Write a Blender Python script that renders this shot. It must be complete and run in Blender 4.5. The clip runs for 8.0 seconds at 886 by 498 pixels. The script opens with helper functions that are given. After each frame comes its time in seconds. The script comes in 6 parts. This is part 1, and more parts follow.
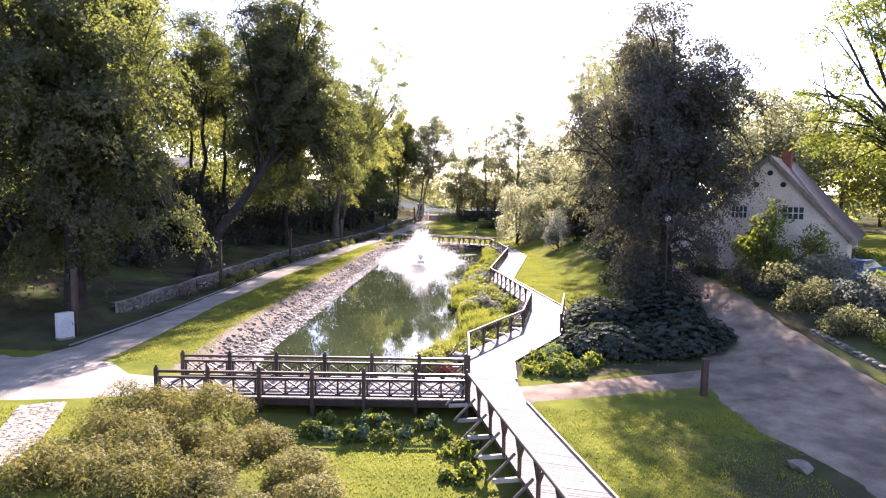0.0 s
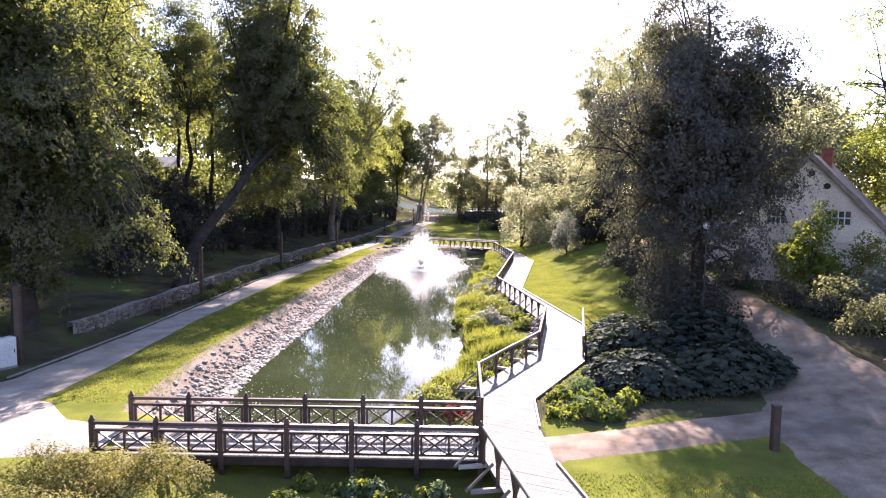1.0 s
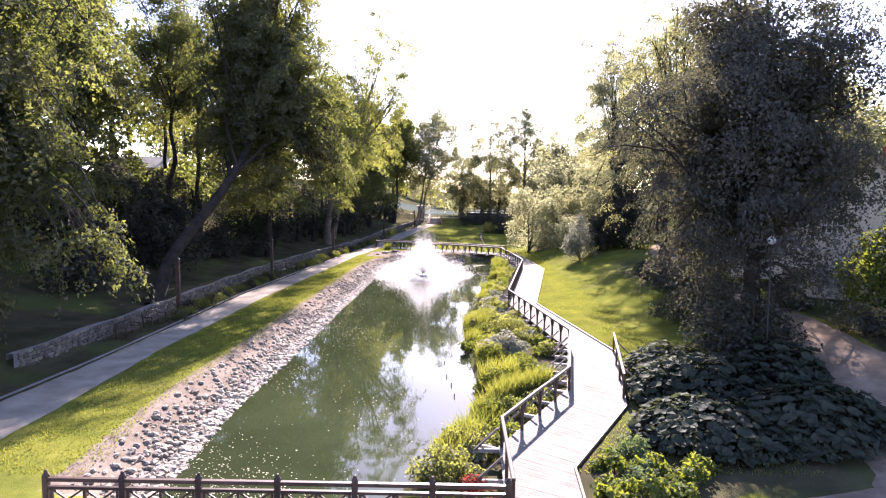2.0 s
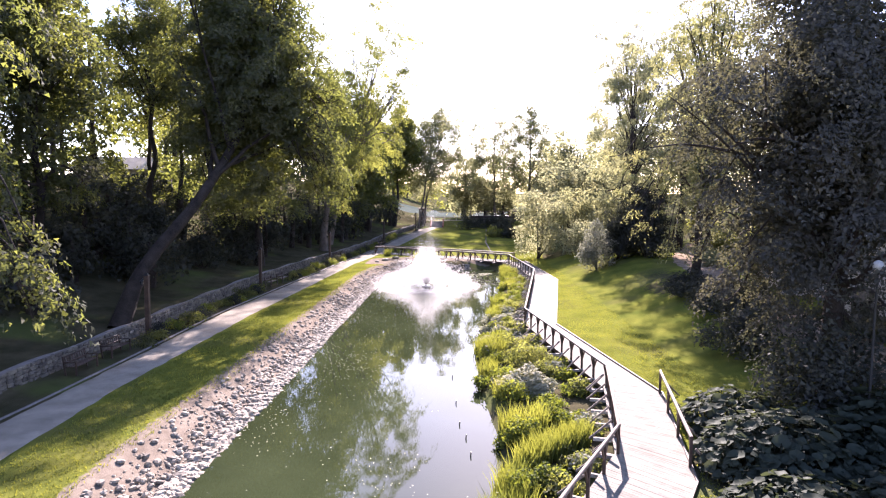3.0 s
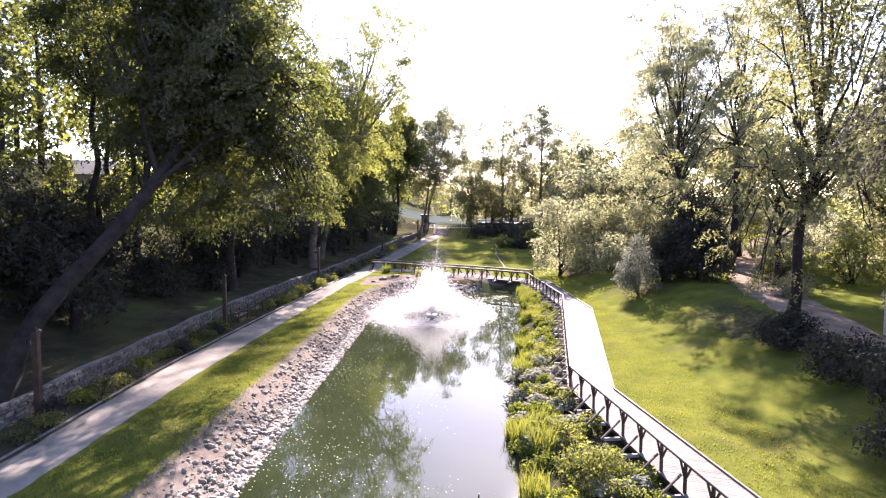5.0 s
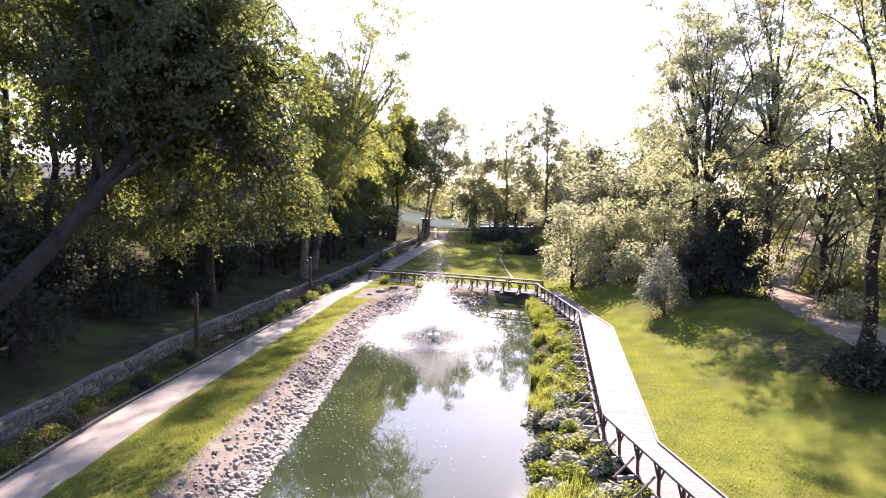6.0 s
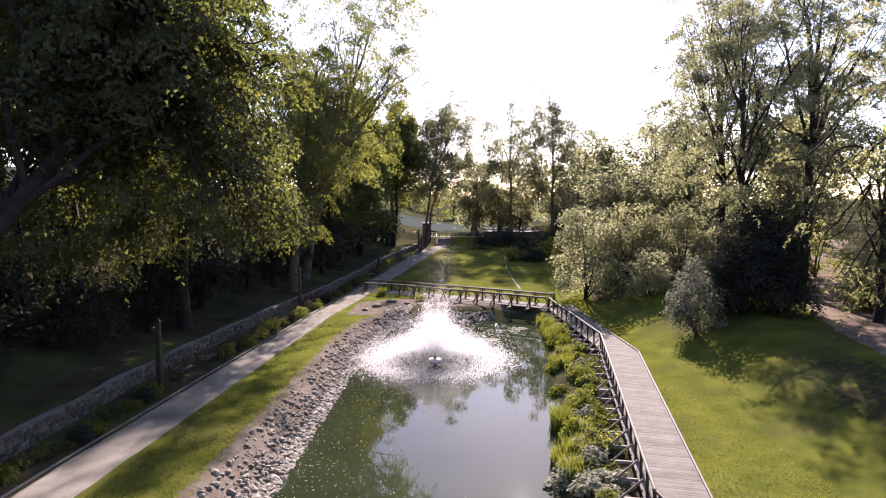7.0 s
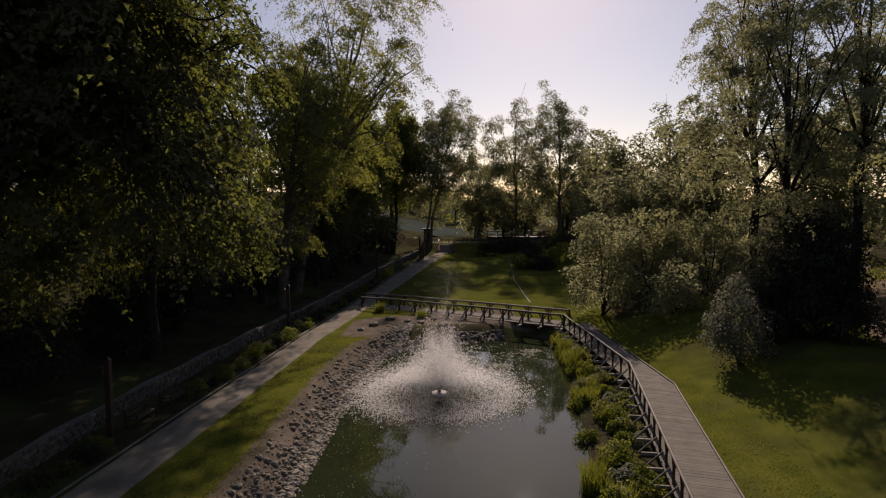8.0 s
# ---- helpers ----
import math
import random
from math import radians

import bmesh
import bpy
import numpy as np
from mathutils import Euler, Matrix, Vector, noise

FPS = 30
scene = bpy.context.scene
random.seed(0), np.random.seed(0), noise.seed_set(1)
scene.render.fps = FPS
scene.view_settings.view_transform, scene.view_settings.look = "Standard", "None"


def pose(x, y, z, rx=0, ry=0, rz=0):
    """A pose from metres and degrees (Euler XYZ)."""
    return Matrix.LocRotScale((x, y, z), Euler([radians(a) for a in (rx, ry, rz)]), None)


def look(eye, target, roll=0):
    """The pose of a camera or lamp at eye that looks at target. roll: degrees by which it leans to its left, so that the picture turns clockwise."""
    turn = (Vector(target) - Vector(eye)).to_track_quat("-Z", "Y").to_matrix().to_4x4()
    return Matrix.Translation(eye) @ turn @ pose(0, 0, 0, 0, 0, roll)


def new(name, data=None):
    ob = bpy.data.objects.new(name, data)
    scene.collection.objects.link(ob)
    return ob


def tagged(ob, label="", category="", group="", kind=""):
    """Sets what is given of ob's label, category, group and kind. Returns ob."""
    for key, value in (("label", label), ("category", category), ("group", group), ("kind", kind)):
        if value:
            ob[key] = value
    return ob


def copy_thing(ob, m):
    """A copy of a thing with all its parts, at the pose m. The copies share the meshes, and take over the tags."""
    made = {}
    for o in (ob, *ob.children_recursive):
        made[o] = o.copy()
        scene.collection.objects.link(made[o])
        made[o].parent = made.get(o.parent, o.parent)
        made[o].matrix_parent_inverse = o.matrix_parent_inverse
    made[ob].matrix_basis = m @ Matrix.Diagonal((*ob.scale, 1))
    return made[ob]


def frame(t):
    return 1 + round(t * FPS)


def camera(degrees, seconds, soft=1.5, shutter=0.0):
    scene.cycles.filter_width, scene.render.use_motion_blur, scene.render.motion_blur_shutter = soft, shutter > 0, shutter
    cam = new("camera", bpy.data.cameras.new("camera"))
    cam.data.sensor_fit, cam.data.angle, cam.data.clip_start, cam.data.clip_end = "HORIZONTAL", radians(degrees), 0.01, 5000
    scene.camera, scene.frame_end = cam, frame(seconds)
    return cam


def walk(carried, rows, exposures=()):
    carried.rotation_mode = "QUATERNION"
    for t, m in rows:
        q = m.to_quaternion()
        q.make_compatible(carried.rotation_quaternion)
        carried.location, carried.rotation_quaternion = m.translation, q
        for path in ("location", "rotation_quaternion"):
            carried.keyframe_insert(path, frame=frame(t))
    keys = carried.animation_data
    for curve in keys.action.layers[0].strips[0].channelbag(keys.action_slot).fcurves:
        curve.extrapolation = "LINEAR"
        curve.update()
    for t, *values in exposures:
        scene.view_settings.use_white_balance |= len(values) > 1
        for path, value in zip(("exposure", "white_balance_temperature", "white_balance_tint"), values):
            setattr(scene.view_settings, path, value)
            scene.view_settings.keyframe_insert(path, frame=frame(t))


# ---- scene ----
BASE = 2.78  # stops; the picture fades out at the end
cam = camera(70.0, 8.0, soft=1.2)
PATH = [
    (0.0, 0.589, -1.205, 7.812, 85.175, -0.571, 1.235),
    (0.5, 0.445, 1.183, 7.911, 85.141, -0.545, 1.193),
    (1.0, 0.214, 3.746, 8.048, 85.119, -0.529, 1.163),
    (1.5, -0.071, 6.447, 8.213, 85.107, -0.521, 1.144),
    (2.0, -0.386, 9.256, 8.396, 85.106, -0.518, 1.135),
    (2.5, -0.708, 12.143, 8.588, 85.115, -0.515, 1.136),
    (3.0, -1.020, 15.084, 8.785, 85.133, -0.511, 1.144),
    (3.5, -1.308, 18.057, 8.982, 85.159, -0.502, 1.160),
    (4.0, -1.565, 21.044, 9.175, 85.194, -0.484, 1.182),
    (4.5, -1.785, 24.031, 9.364, 85.237, -0.455, 1.209),
    (5.0, -1.968, 27.007, 9.550, 85.286, -0.412, 1.241),
    (5.5, -2.118, 29.966, 9.734, 85.342, -0.351, 1.277),
    (6.0, -2.244, 32.904, 9.920, 85.404, -0.269, 1.315),
    (6.5, -2.358, 35.822, 10.113, 85.471, -0.163, 1.355),
    (7.0, -2.478, 38.723, 10.322, 85.543, -0.031, 1.396),
    (7.5, -2.625, 41.614, 10.554, 85.620, 0.132, 1.436),
    (8.0, -2.824, 44.507, 10.820, 85.700, 0.328, 1.476),
]
EXPOSURE = [(t, BASE + fade, 6200 + 500 * max(0, t - 6.5) ** 2, 36 - 6 * max(0, t - 6.5)) for t, fade in ((0.0, 0.0), (6.2, 0.0), (6.5, -0.25), (7.0, -0.95), (7.5, -1.8), (8.0, -2.95))]
walk(cam, [(t, pose(x, y, z, rx, ry, rz)) for t, x, y, z, rx, ry, rz in PATH], EXPOSURE)

# ---- light ----
SUN_EL, SUN_AZ = radians(28.3), radians(6.0)  # azimuth to the right of +y
world = bpy.data.worlds.new("sky")
scene.world = world
world.use_nodes = True
wn = world.node_tree
sky = wn.nodes.new("ShaderNodeTexSky")
sky.sky_type = "NISHITA"
sky.sun_disc = False
sky.sun_elevation, sky.sun_rotation = SUN_EL, SUN_AZ
sky.air_density, sky.dust_density, sky.ozone_density = 0.9, 0.35, 0.8
wn.nodes["Background"].inputs["Strength"].default_value = 0.085
wn.links.new(sky.outputs["Color"], wn.nodes["Background"].inputs["Color"])
sun = new("sun", bpy.data.lights.new("sun", "SUN"))
sun.data.energy, sun.data.angle, sun.data.color = 5.0, radians(0.6), (1.0, 0.93, 0.82)
sun_way = Vector((math.sin(SUN_AZ) * math.cos(SUN_EL), math.cos(SUN_AZ) * math.cos(SUN_EL), math.sin(SUN_EL)))
sun.matrix_world = look(tuple(sun_way * 60), (0, 0, 0))


# ---- materials ----
def node(nt, kind, **values):
    n = nt.nodes.new(kind)
    for key, value in values.items():
        if key in n.inputs:
            n.inputs[key].default_value = value
    return n


def noise_tex(nt, scale, detail=6.0, rough=0.6, coords=None):
    n = node(nt, "ShaderNodeTexNoise", Scale=scale, Detail=detail, Roughness=rough)
    if coords:
        nt.links.new(coords, n.inputs["Vector"])
    return n.outputs["Fac"]


def ramp(nt, fac, stops):
    r = nt.nodes.new("ShaderNodeValToRGB")
    while len(r.color_ramp.elements) < len(stops):
        r.color_ramp.elements.new(0.5)
    for e, (p, c) in zip(r.color_ramp.elements, stops):
        e.position, e.color = p, (*c, 1)
    nt.links.new(fac, r.inputs["Fac"])
    return r.outputs["Color"]


def blend(nt, fac, a, b, how="MIX"):
    m = nt.nodes.new("ShaderNodeMix")
    m.data_type, m.blend_type = "RGBA", how
    for value, socket in ((fac, m.inputs[0]), (a, m.inputs[6]), (b, m.inputs[7])):
        if hasattr(value, "is_output"):
            nt.links.new(value, socket)
        elif isinstance(value, tuple):
            socket.default_value = (*value, 1)
        else:
            socket.default_value = value
    return m.outputs[2]


def material(name, dark, light, coarse=1.0, fine=12.0, rough=0.8, bump=0.3, far=0.02, vary="", metal=0.0, stain=None, spread=(0.3, 0.7), shine=0.25, differ=1.0):
    """A two-scale surface: coarse patches between two colours, fine grain in the relief. vary: 'object' or 'island'."""
    m = bpy.data.materials.new(name)
    m.use_nodes = True
    nt = m.node_tree
    bsdf = nt.nodes["Principled BSDF"]
    bsdf.inputs["Roughness"].default_value, bsdf.inputs["Metallic"].default_value = rough, metal
    bsdf.inputs["Specular IOR Level"].default_value = shine
    co = nt.nodes.new("ShaderNodeTexCoord").outputs["Object"] if vary == "" else nt.nodes.new("ShaderNodeNewGeometry").outputs["Position"]
    base = ramp(nt, noise_tex(nt, coarse, 5, 0.6, co), [(spread[0], dark), (spread[1], light)])
    grain = noise_tex(nt, fine, 4, 0.7, co)
    base = blend(nt, 0.55, base, ramp(nt, grain, [(0.3, (0.45, 0.45, 0.45)), (0.7, (1.3, 1.3, 1.3))]), "MULTIPLY")
    if stain:
        base = blend(nt, ramp(nt, noise_tex(nt, coarse * 0.37, 3, 0.5, co), [(0.5, (0, 0, 0)), (0.68, (0.8, 0.8, 0.8))]), base, stain)
    if vary:
        r = nt.nodes.new("ShaderNodeObjectInfo").outputs["Random"] if vary == "object" else nt.nodes.new("ShaderNodeNewGeometry").outputs["Random Per Island"]
        base = blend(nt, 1.0, base, ramp(nt, r, [(0.0, (1 - 0.4 * differ, 1 - 0.4 * differ, 1 - 0.38 * differ)), (1.0, (1 + 0.3 * differ, 1 + 0.27 * differ, 1 + 0.2 * differ))]), "MULTIPLY")
    nt.links.new(base, bsdf.inputs["Base Color"])
    b = node(nt, "ShaderNodeBump", Strength=bump, Distance=far)
    nt.links.new(grain, b.inputs["Height"])
    nt.links.new(b.outputs["Normal"], bsdf.inputs["Normal"])
    return m


def leaf_material(name, dark, light, through_col, share=0.45, patch=0.35):
    """Leaves: diffuse above, light coming through them, each leaf a little different."""
    m = bpy.data.materials.new(name)
    m.use_nodes = True
    nt = m.node_tree
    nt.nodes.remove(nt.nodes["Principled BSDF"])
    geo = nt.nodes.new("ShaderNodeNewGeometry")
    base = ramp(nt, geo.outputs["Random Per Island"], [(0.0, dark), (1.0, light)])
    patches = ramp(nt, noise_tex(nt, patch, 3, 0.6, geo.outputs["Position"]), [(0.35, (0.7, 0.75, 0.7)), (0.65, (1.2, 1.15, 1.0))])
    base = blend(nt, 1.0, base, patches, "MULTIPLY")
    lit = blend(nt, 1.0, through_col, patches, "MULTIPLY")
    d = node(nt, "ShaderNodeBsdfDiffuse")
    g = node(nt, "ShaderNodeBsdfGlossy", Roughness=0.6)
    g.inputs["Color"].default_value = (0.9, 0.95, 0.9, 1)
    t = node(nt, "ShaderNodeBsdfTranslucent")
    nt.links.new(base, d.inputs["Color"])
    nt.links.new(lit, t.inputs["Color"])
    mix = nt.nodes.new("ShaderNodeMixShader")
    mix.inputs[0].default_value = share
    nt.links.new(d.outputs[0], mix.inputs[1])
    nt.links.new(t.outputs[0], mix.inputs[2])
    top = nt.nodes.new("ShaderNodeMixShader")
    top.inputs[0].default_value = 0.012
    nt.links.new(mix.outputs[0], top.inputs[1])
    nt.links.new(g.outputs[0], top.inputs[2])
    nt.links.new(top.outputs[0], nt.nodes["Material Output"].inputs["Surface"])
    return m


SOIL = material("bank_earth", (0.2, 0.155, 0.125), (0.34, 0.275, 0.23), 0.8, 20, 0.95, 0.5, 0.04, stain=(0.13, 0.12, 0.06), shine=0.0)


def ground_material():
    """Lawn, bare bank earth and woodland floor (also painted as tree shade on the lawn), blended by two masks with
    ragged borders.
    """
    m = bpy.data.materials.new("park_ground")
    m.use_nodes = True
    nt = m.node_tree
    bsdf = nt.nodes["Principled BSDF"]
    bsdf.inputs["Roughness"].default_value, bsdf.inputs["Specular IOR Level"].default_value = 0.95, 0.0
    co = nt.nodes.new("ShaderNodeNewGeometry").outputs["Position"]
    coarse, grain, patch = noise_tex(nt, 0.5, 5, 0.6, co), noise_tex(nt, 26, 4, 0.7, co), noise_tex(nt, 0.17, 3, 0.5, co)
    lawn = ramp(nt, coarse, [(0.3, (0.07, 0.088, 0.018)), (0.7, (0.15, 0.155, 0.03))])
    lawn = blend(nt, ramp(nt, patch, [(0.52, (0, 0, 0)), (0.7, (0.7, 0.7, 0.7))]), lawn, (0.085, 0.08, 0.035))
    earth = ramp(nt, noise_tex(nt, 1.1, 5, 0.65, co), [(0.3, (0.115, 0.093, 0.072)), (0.7, (0.21, 0.178, 0.14))])
    wood_shade = ramp(nt, coarse, [(0.3, (0.035, 0.036, 0.02)), (0.7, (0.08, 0.07, 0.042))])
    wood_shade = blend(nt, ramp(nt, patch, [(0.5, (0, 0, 0)), (0.66, (0.8, 0.8, 0.8))]), wood_shade, (0.075, 0.095, 0.03))
    base = lawn
    for name, colour in (("earth", earth), ("wood_shade", wood_shade)):
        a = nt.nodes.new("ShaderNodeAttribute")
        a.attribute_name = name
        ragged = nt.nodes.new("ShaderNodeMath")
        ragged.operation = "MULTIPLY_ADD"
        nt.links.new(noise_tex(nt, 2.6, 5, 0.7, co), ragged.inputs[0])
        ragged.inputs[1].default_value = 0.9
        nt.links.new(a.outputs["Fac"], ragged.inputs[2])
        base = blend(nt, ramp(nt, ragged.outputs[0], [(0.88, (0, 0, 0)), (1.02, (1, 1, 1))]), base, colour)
    base = blend(nt, 0.5, base, ramp(nt, grain, [(0.3, (0.5, 0.5, 0.5)), (0.7, (1.3, 1.3, 1.3))]), "MULTIPLY")
    nt.links.new(base, bsdf.inputs["Base Color"])
    b = node(nt, "ShaderNodeBump", Strength=0.6, Distance=0.05)
    nt.links.new(grain, b.inputs["Height"])
    nt.links.new(b.outputs["Normal"], bsdf.inputs["Normal"])
    return m


PARK_GROUND = ground_material()
PATH_MAT = material("gravel_path", (0.19, 0.17, 0.138), (0.32, 0.29, 0.238), 0.7, 45, 0.95, 0.35, 0.01, shine=0.0)
ROAD_MAT = material("worn_asphalt", (0.12, 0.092, 0.066), (0.3, 0.235, 0.172), 0.8, 25, 0.9, 0.4, 0.02, stain=(0.1, 0.085, 0.066), shine=0.0)
FIELD = material("misty_meadow", (0.05, 0.065, 0.055), (0.085, 0.1, 0.085), 0.05, 3, 0.95, 0.2, 0.02, shine=0.0)
DECK_MAT = material("weathered_planks", (0.17, 0.156, 0.13), (0.245, 0.227, 0.193), 1.3, 22, 0.9, 0.35, 0.005, "object", shine=0.06, differ=0.35)
DECK_FAR = material("weathered_planks_far", (0.17, 0.156, 0.13), (0.245, 0.227, 0.193), 1.3, 22, 0.9, 0.35, 0.005, "island", shine=0.06, differ=0.35)
DARK_WOOD = material("dark_stained_wood", (0.035, 0.022, 0.018), (0.075, 0.048, 0.038), 2.5, 30, 0.5, 0.35, 0.004, "object")
GREY_WOOD = material("greyed_timber", (0.11, 0.09, 0.075), (0.2, 0.17, 0.145), 2.0, 30, 0.7, 0.35, 0.004, "object")
PALE_WOOD = material("sawn_beam_end", (0.26, 0.225, 0.19), (0.4, 0.355, 0.31), 3.0, 30, 0.8, 0.3, 0.004, "object")
STONE = material("bank_stone", (0.15, 0.132, 0.104), (0.36, 0.322, 0.262), 2.2, 18, 0.9, 0.5, 0.02, "object")
STONE_FAR = material("bank_stone_far", (0.15, 0.132, 0.104), (0.36, 0.322, 0.262), 2.2, 18, 0.9, 0.5, 0.02, "island")
WALL_STONE = material("wall_stone", (0.085, 0.075, 0.062), (0.21, 0.185, 0.152), 2.5, 16, 0.9, 0.5, 0.02, "object")
WALL_FAR = material("wall_stone_far", (0.085, 0.075, 0.062), (0.21, 0.185, 0.152), 2.5, 16, 0.9, 0.5, 0.02, "island")
MORTAR = material("wall_mortar", (0.13, 0.12, 0.11), (0.22, 0.2, 0.19), 1.5, 18, 0.95, 0.4, 0.02)
BARK = material("bark", (0.016, 0.012, 0.01), (0.05, 0.039, 0.032), 1.6, 14, 0.95, 0.9, 0.05)
BARK_PALE = material("pale_bark", (0.07, 0.058, 0.048), (0.16, 0.135, 0.115), 1.6, 14, 0.95, 0.8, 0.04)
PLASTER = material("old_plaster", (0.44, 0.375, 0.31), (0.62, 0.54, 0.46), 0.6, 9, 0.95, 0.3, 0.02, stain=(0.33, 0.29, 0.26))
ROOF_TILE = material("dark_roof_sheet", (0.05, 0.035, 0.035), (0.1, 0.07, 0.065), 1.0, 12, 0.8, 0.4, 0.02)
PALE_ROOF = material("pale_corrugated_roof", (0.35, 0.34, 0.33), (0.5, 0.48, 0.46), 1.0, 12, 0.7, 0.3, 0.01)
BRICK = material("red_brick", (0.2, 0.06, 0.045), (0.3, 0.1, 0.07), 3.0, 20, 0.9, 0.4, 0.01)
METAL_DARK = material("black_painted_iron", (0.015, 0.015, 0.016), (0.03, 0.03, 0.032), 3.0, 30, 0.45, 0.2, 0.002)
METAL_WHITE = material("grey_painted_steel", (0.4, 0.4, 0.4), (0.52, 0.52, 0.51), 1.5, 20, 0.5, 0.15, 0.002)
PAINT_BLUE = material("blue_car_paint", (0.03, 0.1, 0.32), (0.04, 0.13, 0.4), 1.0, 20, 0.25, 0.0, 0.001)
RUBBER = material("black_rubber", (0.012, 0.012, 0.012), (0.025, 0.025, 0.025), 3, 30, 0.8, 0.2, 0.002)

LEAF_MAPLE = leaf_material("maple_leaf", (0.03, 0.031, 0.025), (0.055, 0.056, 0.038), (0.37, 0.41, 0.085), 0.24)
LEAF_LIME = leaf_material("lime_leaf", (0.05, 0.056, 0.028), (0.095, 0.102, 0.046), (0.38, 0.4, 0.08), 0.37)
# green leaf greyed towards mauve, the lens flare put into its colour
LEAF_FLARE_GREY = leaf_material("flare_greyed_leaf", (0.038, 0.036, 0.039), (0.064, 0.061, 0.062), (0.12, 0.12, 0.065), 0.26)
LEAF_ASH = leaf_material("layered_ash_leaf", (0.055, 0.056, 0.042), (0.1, 0.1, 0.066), (0.38, 0.38, 0.15), 0.38)
# these two leaves are set pale, with the far trees' haze in the colour
LEAF_FEATHER = leaf_material("ash_leaf", (0.085, 0.09, 0.062), (0.14, 0.145, 0.1), (0.42, 0.42, 0.21), 0.42)
LEAF_WILLOW = leaf_material("willow_leaf", (0.12, 0.125, 0.085), (0.18, 0.185, 0.135), (0.46, 0.46, 0.26), 0.44)
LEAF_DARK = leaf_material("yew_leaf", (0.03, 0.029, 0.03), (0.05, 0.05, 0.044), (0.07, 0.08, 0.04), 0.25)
# leaf green lowered to near black for the shade under the broad tree
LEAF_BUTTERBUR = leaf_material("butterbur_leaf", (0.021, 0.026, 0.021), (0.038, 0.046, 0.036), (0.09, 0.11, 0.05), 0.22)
LEAF_LILAC = leaf_material("lilac_leaf", (0.07, 0.075, 0.06), (0.15, 0.15, 0.14), (0.25, 0.26, 0.2), 0.35)
LEAF_GOLD = leaf_material("golden_shrub_leaf", (0.105, 0.095, 0.026), (0.16, 0.143, 0.045), (0.3, 0.27, 0.06), 0.3)
LEAF_BRIGHT = leaf_material("bright_leaf", (0.05, 0.07, 0.016), (0.1, 0.122, 0.03), (0.32, 0.36, 0.035), 0.32)
LEAF_HOSTA = leaf_material("broad_leaf", (0.06, 0.085, 0.04), (0.15, 0.18, 0.1), (0.2, 0.27, 0.07), 0.3)
LEAF_SILVER = leaf_material("silvery_leaf", (0.2, 0.2, 0.15), (0.36, 0.35, 0.29), (0.34, 0.35, 0.2), 0.35)
LEAF_REED = leaf_material("reed_blade", (0.06, 0.08, 0.018), (0.125, 0.145, 0.04), (0.33, 0.35, 0.05), 0.33)
LEAF_RED = leaf_material("red_leaf", (0.09, 0.02, 0.02), (0.16, 0.05, 0.04), (0.3, 0.06, 0.04), 0.4)
BLADE = leaf_material("grass_blade", (0.08, 0.092, 0.02), (0.13, 0.14, 0.032), (0.28, 0.29, 0.035), 0.36)
PETAL = leaf_material("floating_petal", (0.5, 0.5, 0.4), (0.7, 0.68, 0.55), (0.5, 0.5, 0.35), 0.2)

WATER = bpy.data.materials.new("pond_water")
WATER.use_nodes = True
nt = WATER.node_tree
wb = nt.nodes["Principled BSDF"]
wb.inputs["Roughness"].default_value = 0.02
wb.inputs["IOR"].default_value = 1.33
wco = nt.nodes.new("ShaderNodeNewGeometry").outputs["Position"]
nt.links.new(ramp(nt, noise_tex(nt, 0.15, 4, 0.6, wco), [(0.35, (0.017, 0.023, 0.01)), (0.7, (0.03, 0.039, 0.018))]), wb.inputs["Base Color"])
wbump = node(nt, "ShaderNodeBump", Strength=0.04, Distance=0.02)
nt.links.new(noise_tex(nt, 2.2, 3, 0.55, wco), wbump.inputs["Height"])
nt.links.new(wbump.outputs["Normal"], wb.inputs["Normal"])

SPRAY = bpy.data.materials.new("water_spray")
SPRAY.use_nodes = True
nt = SPRAY.node_tree
nt.nodes.remove(nt.nodes["Principled BSDF"])
sd = node(nt, "ShaderNodeBsdfDiffuse", Color=(0.75, 0.75, 0.75, 1))
st = node(nt, "ShaderNodeBsdfTranslucent", Color=(0.75, 0.75, 0.75, 1))
sclear = node(nt, "ShaderNodeBsdfTransparent")
smix = nt.nodes.new("ShaderNodeMixShader")
smix.inputs[0].default_value = 0.8
nt.links.new(sd.outputs[0], smix.inputs[1])
nt.links.new(st.outputs[0], smix.inputs[2])
sveil = nt.nodes.new("ShaderNodeMixShader")
sveil.inputs[0].default_value = 0.45
nt.links.new(sclear.outputs[0], sveil.inputs[1])
nt.links.new(smix.outputs[0], sveil.inputs[2])
nt.links.new(sveil.outputs[0], nt.nodes["Material Output"].inputs["Surface"])

GLASS = bpy.data.materials.new("window_glass")
GLASS.use_nodes = True
gb = GLASS.node_tree.nodes["Principled BSDF"]
gb.inputs["Base Color"].default_value = (0.03, 0.035, 0.04, 1)
gb.inputs["Roughness"].default_value = 0.072


